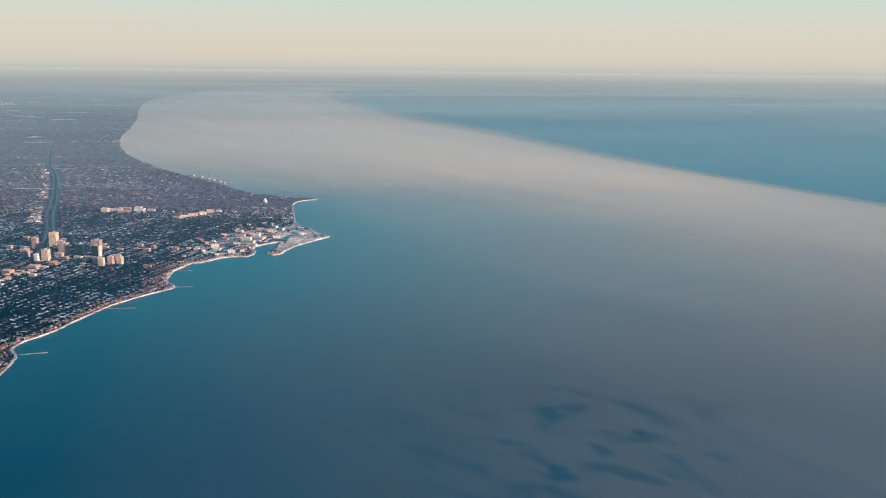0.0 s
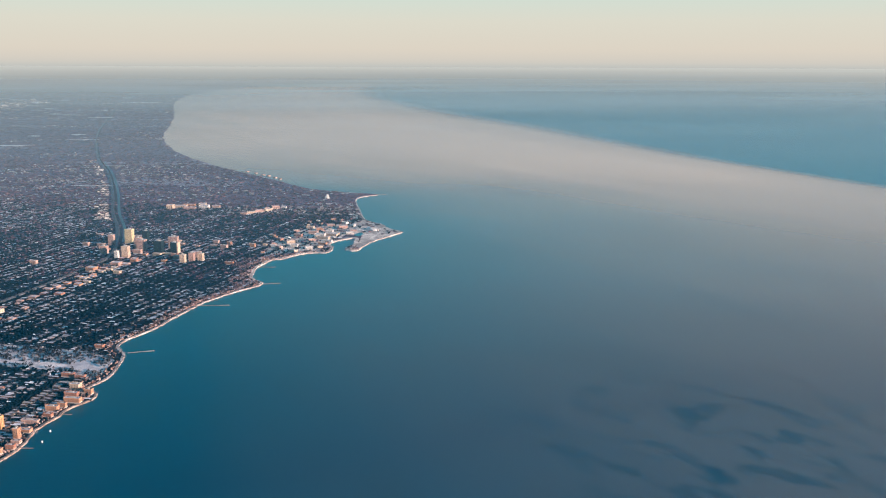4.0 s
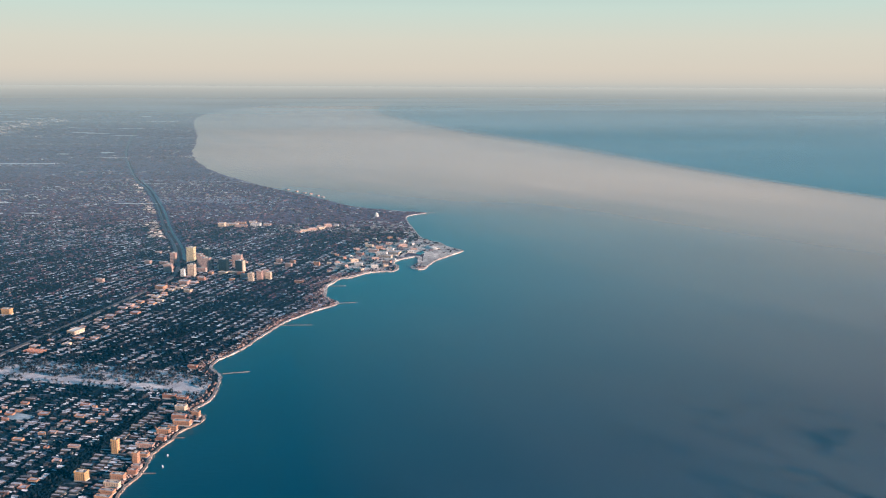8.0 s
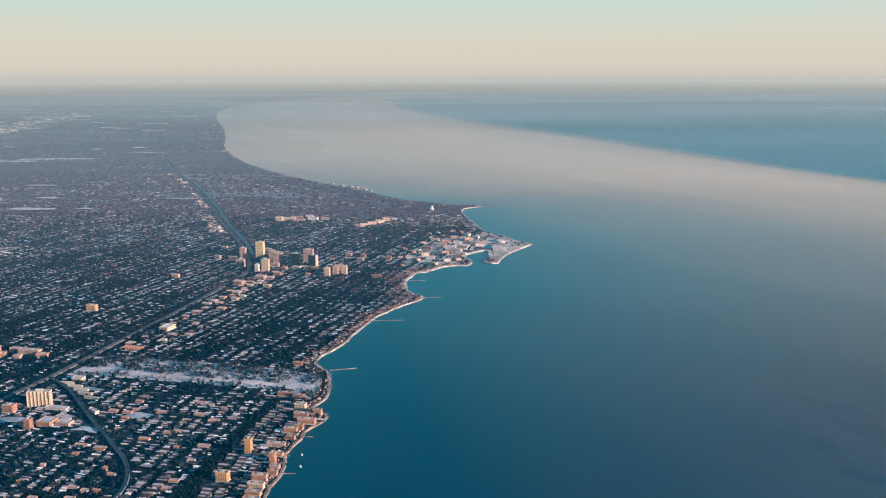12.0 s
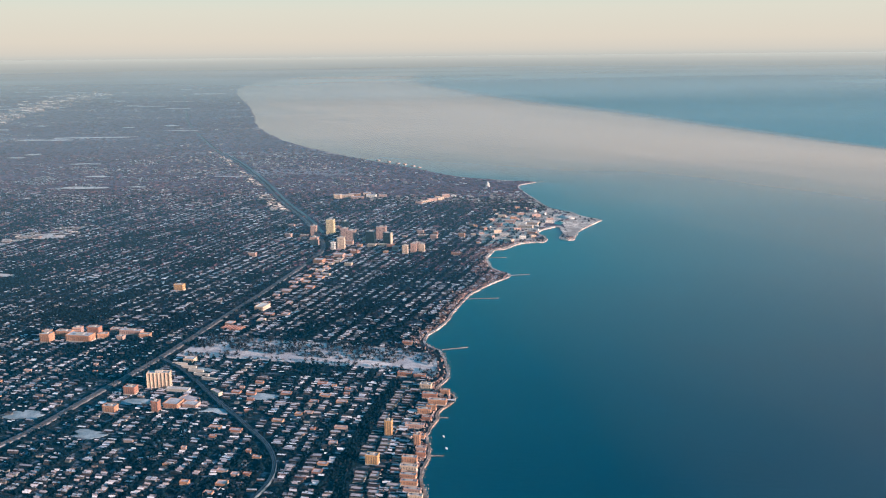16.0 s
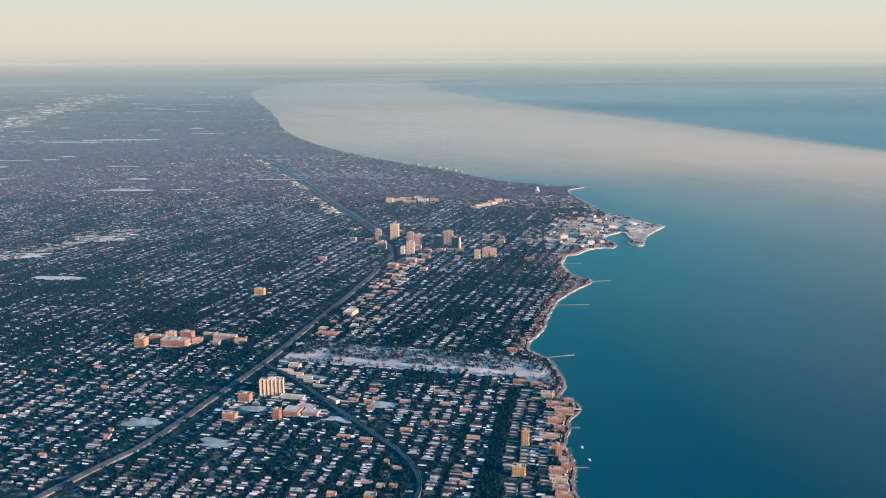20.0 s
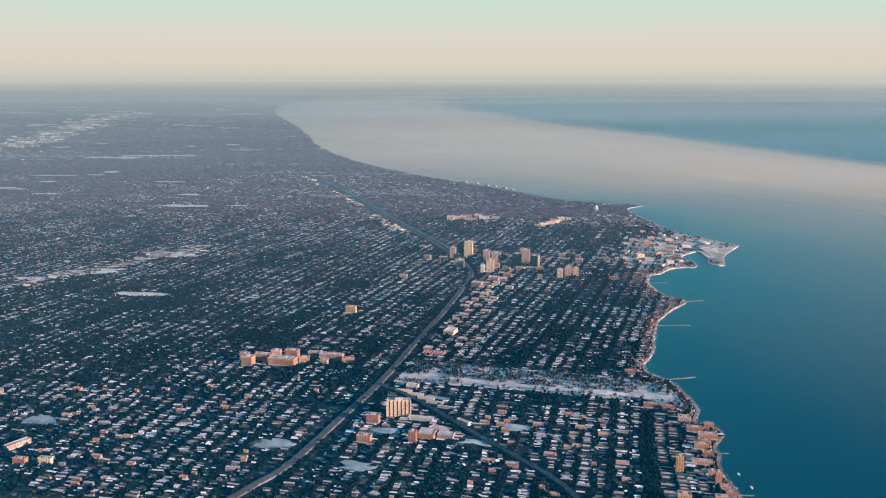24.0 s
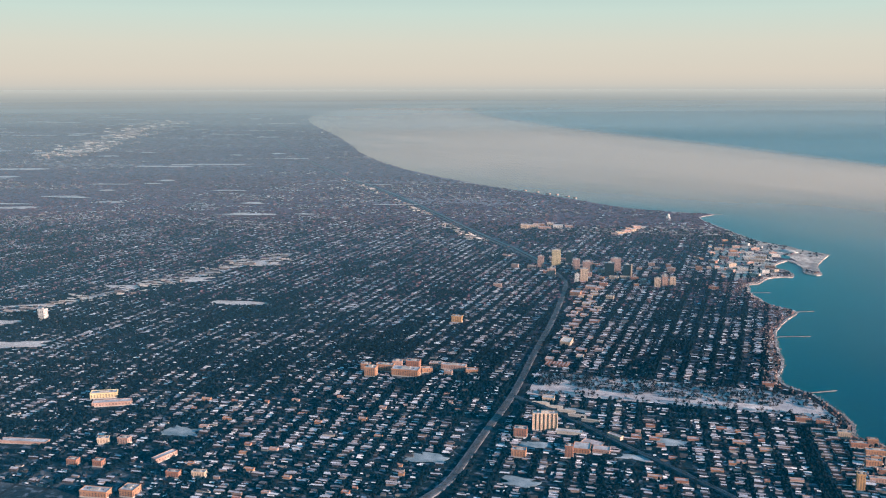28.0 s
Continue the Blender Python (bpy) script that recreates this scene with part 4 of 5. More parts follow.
building("tower", "slim white tower at the front of a cluster", -108.2, 230.2, 1.0, 1.0, 2.1, M_WHITE, -8, (3, 3), 10, group=DOWN)
building("tower", "wide dark glass office block", -99.6, 237.5, 2.3, 1.8, 3.4, M_DARK, -8, (7, 4), 13, group=DOWN)
dark2 = building("tower", "dark glass tower with a bright cream end wall", -95.3, 237.6, 1.9, 1.5, 3.0, M_DARK, -8, (6, 4), 13, group=DOWN)
part("end_wall", box(0.95, 1.3, -0.76, 0.76, 0, 3.1, 0.02), M_CREAM, dark2, "bright cream end wall")
for k, (x, y, h) in enumerate(((-89.6, 226.6, 2.1), (-87.6, 227.8, 2.3), (-85.6, 229.0, 1.9), (-87.0, 231.6, 1.8))):
    building("tower", ("cream", "pink")[k % 2] + " brick residential tower in a row", x, y, 1.4, 1.2, h, (M_CREAM, M_PINK)[k % 2], -8, (4, 3), 10, group=DOWN)
building("tower", "pink stone block behind the dark towers", -97.4, 243.5, 2.6, 1.5, 3.4, M_PINK, -8, (7, 4), 12, group=DOWN)
block_rng = random.Random(23)
for k in range(46):
    x_, y_ = block_rng.gauss(-103, 12), block_rng.gauss(237, 11)
    w_, d_ = block_rng.uniform(1.0, 2.4), block_rng.uniform(0.7, 1.3)
    if any(math.hypot(x_ - a, y_ - b_) < c_ + 1.0 for a, b_, c_ in TAKEN) or abs(x_ - np.interp(y_, [q.y for q in RAIL], [q.x for q in RAIL])) < 2.4:
        continue
    mat_, word = SHORE_KINDS[block_rng.randrange(4)]
    building("office_block", word + " low block with a snowy roof near the towers", x_, y_, w_, d_, block_rng.uniform(0.45, 1.1), mat_, -14 + block_rng.uniform(-4, 4), (5, 3), 4, "penthouse", M_LAWN, "low blocks near the towers")
for k, (x_, y_, w_, h_) in enumerate(((-148.6, 160.9, 1.5, 1.1), (-143.2, 161.6, 1.6, 1.5), (-138.0, 160.2, 1.8, 0.8), (-137.0, 163.4, 2.0, 0.7), (-130.6, 160.6, 2.0, 0.6))):
    building("hospital_annex", "tan brick hospital annex with a snowy roof", x_, y_, w_, 1.1, h_, (M_TAN, M_PINK)[k % 2], -10 + 8 * (k % 3), (5, 3), 4, "penthouse", M_LAWN)
building("market_hall", "orange tan low hall by the tracks", -109.6, 216.4, 2.3, 2.0, 0.9, M_TAN, -16, (6, 5), 3, "")
building("parking_garage", "pink parking garage near the towers", -105.6, 222.2, 2.4, 1.8, 0.9, M_PINK, -12, (6, 4), 4, "")
for x_, y_, w_, d_, h_, m_, turn_ in ((-117.0, 311.5, 5.0, 1.8, 0.9, M_CREAM, -4), (-119.6, 309.0, 2.2, 2.0, 1.5, M_CREAM, -4), (-112.8, 309.4, 4.2, 1.5, 0.7, M_PINK, -4), (-108.4, 311.6, 3.2, 2.6, 0.9, M_WHITE, -4),
                                      (-114.6, 315.0, 4.0, 1.6, 0.8, M_TAN, -4), (-104.6, 313.4, 2.6, 1.6, 0.6, M_PINK, -4), (-110.6, 317.0, 2.4, 2.0, 0.7, M_CREAM, -4)):
    building("high_school", "pale high school block among bare woods", x_, y_, w_, d_, h_, m_, turn_, (max(3, int(w_ * 1.6)), 3), 3, "", M_PINKROOF, "high school blocks")
for x_, y_, w_, d_, h_, m_, turn_ in ((-91.2, 299.0, 2.2, 1.2, 0.6, M_PINK, -10), (-89.0, 301.2, 2.8, 1.3, 0.7, M_CREAM, 20), (-86.6, 303.6, 3.2, 1.4, 0.9, M_PINK, 35), (-84.0, 306.8, 3.0, 1.6, 0.8, M_CREAM, 50),
                                      (-82.6, 311.0, 2.6, 1.4, 1.1, M_PINK, 20), (-80.2, 312.6, 1.6, 1.2, 0.6, M_WHITE, -10), (-85.4, 310.2, 1.8, 1.2, 0.6, M_TAN, 10)):
    building("middle_school", "pale school block in a bent row among woods", x_, y_, w_, d_, h_, m_, turn_, (max(3, int(w_ * 1.6)), 3), 3, "", M_PINKROOF, "school blocks in a bent row")
for x_, y_, w_, h_ in ((-97.5, 390.0, 1.6, 0.5), (-100.5, 394.0, 2.2, 0.7), (-104.5, 399.5, 1.4, 0.85), (-108.0, 403.5, 2.4, 0.5), (-112.5, 409.0, 1.5, 0.6), (-118.0, 415.0, 2.0, 0.45)):
    building("shore_hotel", "pale apartment house on the far wooded shore", x_, y_, w_ * 0.8, 1.1, h_ * 0.5, M_PINK, -40, (4, 3), 3)
temple = tagged(new("white_temple"), "tall white domed temple above the shore woods", "temple")
temple.matrix_world = pose(-68.2, 336.2, 0) @ Matrix.Scale(0.75, 4)
TAKEN.append((-68.2, 336.2, 1.6))
for name_, rad_, z_, deep in (("steps", 1.2, 0.0, 0.2), ("hall", 0.95, 0.2, 0.75), ("drum", 0.7, 0.95, 0.55)):
    bm = bmesh.new()
    bmesh.ops.create_cone(bm, cap_ends=True, segments=9 if name_ != "drum" else 18, radius1=rad_, radius2=rad_ * 0.97, depth=deep, matrix=Matrix.Translation((0, 0, z_ + deep / 2)))
    part(name_, bm, M_WHITE, temple)
bm = bmesh.new()
bmesh.ops.create_uvsphere(bm, u_segments=18, v_segments=10, radius=0.68, matrix=Matrix.Translation((0, 0, 1.5)) @ Matrix.Diagonal((1, 1, 1.15, 1)))
bmesh.ops.delete(bm, geom=[v for v in bm.verts if v.co.z < 1.49], context="VERTS")
part("dome", bm, M_WHITE, temple)
for k in range(9):
    g = 2 * math.pi * k / 9
    part("pillar", box(math.cos(g) * 0.98 - .06, math.cos(g) * 0.98 + .06, math.sin(g) * 0.98 - .06, math.sin(g) * 0.98 + .06, 0.2, 1.15), M_WHITE, temple)
CAMPUS = "campus buildings"
for k, (x, y, w, d_, h, m_) in enumerate(((-59.4, 261.5, 3.2, 1.8, 1.2, M_WHITE), (-54.0, 275.5, 3.0, 1.5, 1.0, M_PINK), (-58.2, 258.6, 4.2, 1.6, 0.9, M_CREAM), (-59.6, 244.6, 2.0, 1.2, 0.9, M_WHITE),
                                         (-63.7, 240.2, 2.6, 1.4, 0.9, M_CREAM), (-62.3, 266.6, 3.0, 1.6, 1.0, M_PINK), (-66.0, 252.0, 2.4, 1.6, 1.0, M_CREAM), (-57.0, 250.5, 2.6, 1.2, 0.8, M_TAN),
                                         (-61.0, 272.0, 2.2, 1.4, 0.9, M_TAN), (-68.5, 245.0, 2.0, 1.3, 0.9, M_PINK), (-57.5, 268.0, 2.2, 1.6, 1.1, M_WHITE), (-56.6, 245.6, 1.5, 1.0, 0.8, M_CREAM),
                                         (-66.0, 262.0, 2.4, 1.2, 0.9, M_BRICK), (-51.0, 266.5, 2.2, 1.3, 0.8, M_WHITE), (-70.5, 256.0, 2.0, 1.4, 0.9, M_BRICK), (-64.5, 247.5, 2.4, 1.1, 0.8, M_WHITE), (-60.5, 255.5, 2.2, 1.2, 0.8, M_PINK),
                                         (-56.5, 263.5, 4.4, 2.6, 0.9, M_CREAM), (-58.5, 279.0, 2.4, 1.3, 0.8, M_PINK), (-55.0, 283.5, 2.2, 1.2, 0.8, M_WHITE), (-64.5, 275.0, 2.4, 1.4, 0.8, M_CREAM),
                                         (-67.5, 269.0, 2.0, 1.2, 0.8, M_PINK), (-56.0, 255.0, 2.6, 0.9, 0.6, M_WHITE), (-50.4, 270.8, 2.2, 1.0, 0.6, M_PINK), (-52.0, 279.5, 1.8, 1.0, 0.7, M_WHITE))):
    building("campus_hall", ("white stone", "pink stone", "pale stone")[k % 3] + " university hall near the lake", x, y, w * 0.95, d_ * 0.9, h * 0.8, m_, -11 + (0, 34, -8, 16, -30)[k % 5], (6, 3), 4, "penthouse", M_LAWN, CAMPUS)
sheet("campus_pond", [(-49.6, 265.0), (-48.1, 263.8), (-46.8, 266.6), (-47.6, 269.4), (-49.0, 268.6)], 0.05, M_LAKE, "dark open water of a small campus pond", "pond", 0.1)
sheet("campus_field", [(-52.5, 266.5), (-47.0, 265), (-46.9, 256), (-47.0, 247), (-45.6, 246.5), (-42.2, 258.5), (-36.9, 269.3), (-41.2, 276.5), (-44.0, 283.5), (-49.6, 291.5), (-53, 306), (-55, 300), (-53.5, 284)], 0.045, M_CAMPUS, "snow covered lakefront fields of the campus", "field", 0.4)
sheet("bay_beach", [(-67.0, 231.6), (-64.7, 233.0), (-62.6, 236.9), (-60.2, 239.6), (-56.5, 240.9), (-57.5, 242.6), (-61.5, 241.4), (-65.2, 238.4), (-68.4, 234.4)], 0.11, M_SUNLIT_SNOW, "wide snow covered bay beach below the campus", "beach", 0.3)
hall_rng = random.Random(31)
for k in range(60):
    x_, y_ = hall_rng.uniform(-76, -50), hall_rng.uniform(236, 300)
    if not inside(np.array([x_]), np.array([y_]), [(-72, 237), (-61.5, 241.5), (-56.6, 245), (-56.8, 256), (-53.6, 262), (-53, 284), (-56, 296), (-66, 290), (-76, 262)])[0] or any(math.hypot(x_ - a, y_ - b_) < c_ + 0.6 for a, b_, c_ in TAKEN):
        continue
    building("campus_house", "small pinkish campus house with a snowy roof", x_, y_, hall_rng.uniform(0.8, 1.7), hall_rng.uniform(0.5, 0.9), hall_rng.uniform(0.3, 0.55), (M_PINK, M_CREAM, M_TAN, M_WHITE)[k % 4], hall_rng.uniform(-40, 20), (3, 2), 2, "", M_LAWN, "small campus houses")

# dome of the sports hall on the lake fill
CAMPUS_LAND = [(-69.5, 235.5), (-61.5, 240.6), (-55.2, 242.6), (-56.2, 249.5), (-56.0, 255.8), (-53.0, 260.4), (-52.4, 266), (-53, 272), (-52, 284), (-60, 283), (-66, 274), (-71, 258), (-72, 246)]
sheet("campus_ground", CAMPUS_LAND, 0.028, M_CAMPUS, "snow covered campus ground with paths", "ground", 0.6)
dome = tagged(new("sports_dome"), "low white domed sports hall on snowy lake fill", "building")
dome.matrix_world = pose(-45.2, 274.0, 0, 0, 0, -48)
TAKEN.append((-45.2, 274.0, 3.2))
bm = bmesh.new()
bmesh.ops.create_uvsphere(bm, u_segments=24, v_segments=12, radius=1.0)
bmesh.ops.delete(bm, geom=[v for v in bm.verts if v.co.z < -0.01], context="VERTS")
bmesh.ops.transform(bm, matrix=Matrix.Diagonal((2.6, 1.5, 0.7, 1)), verts=bm.verts)
part("shell", bm, M_WHITE, dome)
part("ring_wall", box(-2.4, 2.4, -1.2, 1.2, -0.05, 0.35, 0.05), M_CONCRETE, dome)

# ---- groynes, breakwater, boats ----


def groyne(x0, y0, x1, y1, label):
    line = smooth_line([(x0, y0), ((x0 * 2 + x1) / 3, (y0 * 2 + y1) / 3 + 0.06), (x1, y1)], 0.5)
    base = tagged(new("groyne"), label, "groyne")
    part("deck", ribbon("deck", line, 0.045, 0.045, -0.02, M_STONE, 0.3), M_STONE, base)
    k = random.Random(int(abs(x0 * 10)))
    bm_ = bmesh.new()
    for q in line:
        for _ in range(4):
            r = k.uniform(0.03, 0.06)
            bmesh.ops.create_icosphere(bm_, subdivisions=1, radius=r, matrix=Matrix.Translation((q.x + k.uniform(-.11, .11), q.y + k.uniform(-.11, .11), -0.13 + k.uniform(0, .06))))
    part("stones", bm_, M_STONE, base)


groyne(-77.3, 155.2, -72.9, 156.6, "long thin snow covered groyne off the cemetery shore")
groyne(-73.4, 186.6, -67.1, 187.3, "long thin snow covered groyne in teal water")
groyne(-64.8, 205.6, -59.9, 206.8, "thin snow covered groyne at a beach point")
groyne(-68.6, 222.9, -64.6, 223.3, "short stone groyne inside a bay")
groyne(-66.5, 234.0, -63.6, 233.2, "short stone groyne inside a bay")
groyne(-77.2, 115.0, -75.4, 115.1, "short stone groyne among shore houses")
groyne(-76.6, 126.8, -75.2, 126.9, "short stone groyne among shore houses")
groyne(-50.5, 347.2, -46.8, 348.2, "stone breakwater at the harbour point")


def boat(x, y, turn):
    base = tagged(new("boat"), "small white boat lying off the shore", "boat")
    base.matrix_world = pose(x, y, -0.15, 0, 0, turn)
    L, W = 0.55, 0.13
    v, f = [], []
    for i in range(9):
        t = i / 8
        half = W * (1 - abs(2 * t - 0.9) ** 2.5 * 0.8)
        v += [(L * (t - .5), -half, .13), (L * (t - .5), -half * .5, -.03), (L * (t - .5), half * .5, -.03), (L * (t - .5), half, .13)]
        if i:
            k = 4 * i
            f += [(k - 4 + j, k - 3 + j, k + 1 + j, k + j) for j in range(3)] + [(k - 1, k - 4, k, k + 3)]
    f += [(0, 1, 2, 3), (35, 34, 33, 32)]
    part("hull", mesh_of("hull", v, f, M_HULL), M_HULL, base)
    part("cabin", box(-0.12, 0.08, -0.07, 0.07, 0.13, 0.24, 0.02), M_HULL, base)


boat(-75.6, 120.8, 110)
boat(-75.1, 117.2, 120)

# ---- the mass of houses and trees ----
rng = np.random.default_rng(7)
rail_pts = [(q.x, q.y) for q in RAIL]
via_pts = [(q.x, q.y) for q in VIADUCT]
sher_pts = [(q.x, q.y) for q in SHERIDAN] + [(-83.4, 142.0)]
road_pts = [(q.x, q.y) for q in SHORE_ROAD]
coast_near = [p for p in coast_xy[::2] if 60 < p[1] < 520]


def free(x, y, pad, for_tree=False):
    ok = inside(x, y, land_poly)
    ok &= ~near_line(x, y, coast_near, 0.55 if for_tree else 0.8)
    ok &= ~near_line(x, y, rail_pts, 0.7 if for_tree else 1.7 + pad)
    ok &= ~near_line(x, y, [(q.x, q.y) for q in CHANNEL], 1.3)
    ok &= ~near_line(x, y, [(q.x, q.y) for q in CORRIDOR], 2.0 if for_tree else 1.7)
    ok &= ~near_line(x, y, via_pts, 0.42 if for_tree else 0.75 + pad)
    ok &= ~near_line(x, y, sher_pts, 0.95 if for_tree else 0.95 + pad)
    ok &= ~near_line(x, y, road_pts, 0.3 + pad)
    ok &= ~inside(x, y, CEMETERY)
    for cx, cy, r in TAKEN:
        ok &= np.hypot(x - cx, y - cy) > r * (0.8 if for_tree else 0.95)
    for cx, cy, a, b_, turn in FIELDS:
        c, s = math.cos(radians(turn)), math.sin(radians(turn))
        p, q = (x - cx) * c + (y - cy) * s, -(x - cx) * s + (y - cy) * c
        q = q + 0.5 if for_tree else q
        ok &= (np.abs(p / (a * 1.0)) ** 3 + np.abs(q / (b_ + 0.35)) ** 3) > 1
    ok &= ~inside(x, y, CAMPUS_LAND) | ((np.sin(x * 7.3) * np.sin(y * 5.9) > 0.1) if for_tree else False)
    ok &= ~inside(x, y, [(-53.5, 262), (-45, 243), (-35, 269), (-43, 281), (-50, 290)]) | ((np.sin(x * 5.1 + 1) * np.sin(y * 4.3) > 0.55) & (y > 266) if for_tree else False)
    return ok


def patchy(x, y, scale, seed):
    return np.array([noise.noise((a * scale, b_ * scale, seed)) for a, b_ in zip(x, y)])


rail_at = lambda y: np.interp(y, [p[1] for p in rail_pts], [p[0] for p in rail_pts])


def block_kind(i, j):
    """0 wooded yards, 1 small houses, 2 rows of flats."""
    x, y = plan(AVE[i + 60] + 2.1, (j + 0.5) * BLOCK_V + 3.4)
    east = x - rail_at(y)
    k = 0.95 * noise.noise((i * 0.83, j * 0.41, 12.0)) + 0.55 * noise.noise((i * 0.21, j * 0.3, 4.0))
    k += 0.55 if 0 < east < 15 and y < 236 else 0.0
    k += 0.3 if y < 142 and east > 0 else 0.0
    k += 0.35 if y < 142 and x > -98 else 0.0
    k += (0.5 if x > -158 and y < 142 else 0.15) if y < 146 and east < 0 else 0.0
    k -= 0.15 if y < 127 and -118 < x < -97 else 0.0
    k -= 0.12 if 146 < y < 175 and x < -150 else 0.0
    k -= 0.16 if y < 132 and x < -160 else 0.0
    k += 0.55 if math.hypot(x + 104, y - 236) < 24 else 0.0
    k += 0.2 if abs(x + 76) < 9 and 190 < y < 230 else 0.0
    k += 0.6 if abs((x + 196) * 0.62 - (y - 243) * 0.78) < 9 and x < -135 and 170 < y < 300 else 0.0
    k += 0.08 if y > 165 else 0.0
    k -= 0.1 if x < -165 and y < 215 and y > 150 else 0.0
    k -= 0.45 if y > 280 and x > -150 else 0.0
    return 2 if k > 0.2 else (1 if k > -0.2 else 0)


def runs(n, share, length):
    """Which places of a row are built: runs of neighbours with gaps between them."""
    out, on = [], rng.random() < share
    while len(out) < n:
        out += [on] * max(1, int(rng.exponential(length * (share if on else 1 - share) * 2)))
        on = not on
    return np.array(out[:n])


U, V, KIND = [], [], []
for i in range(-58, 10):
    for j in range(-6, 31):
        u0, wide, v0 = AVE[i + 60], AVE[i + 61] - AVE[i + 60], j * BLOCK_V + 3.4 + SHIFT[i + 60]
        kind_ = block_kind(i, j)
        for row in (-1, 1):
            near, long = v0 < -4, BLOCK_V - 0.8
            n_ = int(long / ((0.46, 0.40, 0.385)[kind_] * rng.uniform(0.92, 1.2)))
            on = runs(n_, np.clip((0.3, 0.7, 0.9)[kind_] + (0.16 if near else 0.0) + rng.normal(0, 0.12), 0.05, 0.95), rng.uniform(2, 7))
            at = ((np.arange(n_) + 0.5) / n_ * long + 0.4 + rng.normal(0, 0.05, n_))[on]
            back = rng.normal(0, 0.09, len(at)) + rng.normal(0, 0.09)
            U.append(u0 + wide / 2 + row * (1.06 + back))
            V.append(v0 + at)
            KIND.append(np.full(len(at), kind_))
U, V, KIND = np.concatenate(U), np.concatenate(V), np.concatenate(KIND)
hx, hy = plan(U, V)
keep = (hx > -1.4 * hy - 60) & (hy > 88) & (hy < 440) & free(hx, hy, 0.3)
U, V, hx, hy, KIND = U[keep], V[keep], hx[keep], hy[keep], KIND[keep]
gaps = 0.9 * patchy(hx, hy, 0.37, 6.0) + 1.3 * patchy(hx, hy, 0.055, 2.0) + 0.5 * patchy(hx, hy, 0.15, 9.0) + np.where(hx < -128, 1.1, 0.0) * patchy(hx * 0.5, hy, 0.11, 13.0)
keep = rng.random(len(hx)) < np.clip(0.88 + 1.0 * gaps - 0.12 * (KIND < 2) * (hy > 165) - np.clip((hy - 250) / 160, 0, 0.95), np.where((hy < 142) & (hx > -100), 0.85, np.where((hy < 140) & (hx > -156), 0.5, 0.04)), 0.98)
U, V, hx, hy, KIND = U[keep], V[keep], hx[keep], hy[keep], KIND[keep]
coast_x = np.interp(hy, [p[1] for p in coast_near], [p[0] for p in coast_near])
flat_p = np.array([0.06, 0.15, 0.5])[KIND] + 0.4 * (coast_x - hx < 4)
is_flat = rng.random(len(hx)) < flat_p
turn = np.where(V > 0, UP_N, UP_S) - math.pi / 2 + rng.normal(0, 0.045, len(hx)) 
vary = np.exp(rng.normal(-0.05, 0.24, len(hx)))
far_off = 1 + np.clip((hy - 200) / 300, 0, 0.25)
half_u = far_off * vary * np.where(is_flat, rng.uniform(0.46, 0.72, len(hx)), rng.uniform(0.26, 0.46, len(hx)))
half_v = np.where(is_flat, rng.uniform(0.15, 0.2, len(hx)), rng.uniform(0.11, 0.155, len(hx))) * np.exp(rng.normal(0, 0.2, len(hx)))
high = np.where(is_flat, rng.uniform(0.17, 0.36, len(hx)), rng.uniform(0.12, 0.24, len(hx)))


def house_mesh(name, x, y, t, a, b_, h, flat, mats):
    """Flat roofed and gabled blocks in one mesh; slot 0 walls, slot 1 roofs."""
    c, s = np.cos(t), np.sin(t)
    n_ = len(x)
    rise = np.where(flat, 0.0, b_ * 0.7)
    loc = np.stack([np.stack([-a, -b_, 0 * h - 0.02], 1), np.stack([a, -b_, 0 * h - 0.02], 1), np.stack([a, b_, 0 * h - 0.02], 1), np.stack([-a, b_, 0 * h - 0.02], 1),
                    np.stack([-a, -b_, h], 1), np.stack([a, -b_, h], 1), np.stack([a, b_, h], 1), np.stack([-a, b_, h], 1),
                    np.stack([-a, 0 * a, h + rise], 1), np.stack([a, 0 * a, h + rise], 1)], 1)
    vx = x[:, None] + loc[:, :, 0] * c[:, None] - loc[:, :, 1] * s[:, None]
    vy = y[:, None] + loc[:, :, 0] * s[:, None] + loc[:, :, 1] * c[:, None]
    vs = np.stack([vx, vy, loc[:, :, 2]], 2).reshape(-1, 3)
    quad = np.array([(0, 1, 5, 4), (2, 3, 7, 6), (4, 5, 9, 8), (6, 7, 8, 9)])
    pent = np.array([(1, 2, 6, 9, 5), (3, 0, 4, 8, 7)])
    idx = np.concatenate([np.concatenate([q + 10 * np.arange(n_)[:, None] for q in quad]).ravel(), np.concatenate([p + 10 * np.arange(n_)[:, None] for p in pent]).ravel()])
    sizes = np.concatenate([np.full(4 * n_, 4), np.full(2 * n_, 5)])
    pick = np.concatenate([np.zeros(2 * n_, int), np.ones(2 * n_, int), np.zeros(2 * n_, int)])
    return raw_mesh(name, vs, idx, sizes, mats, pick)


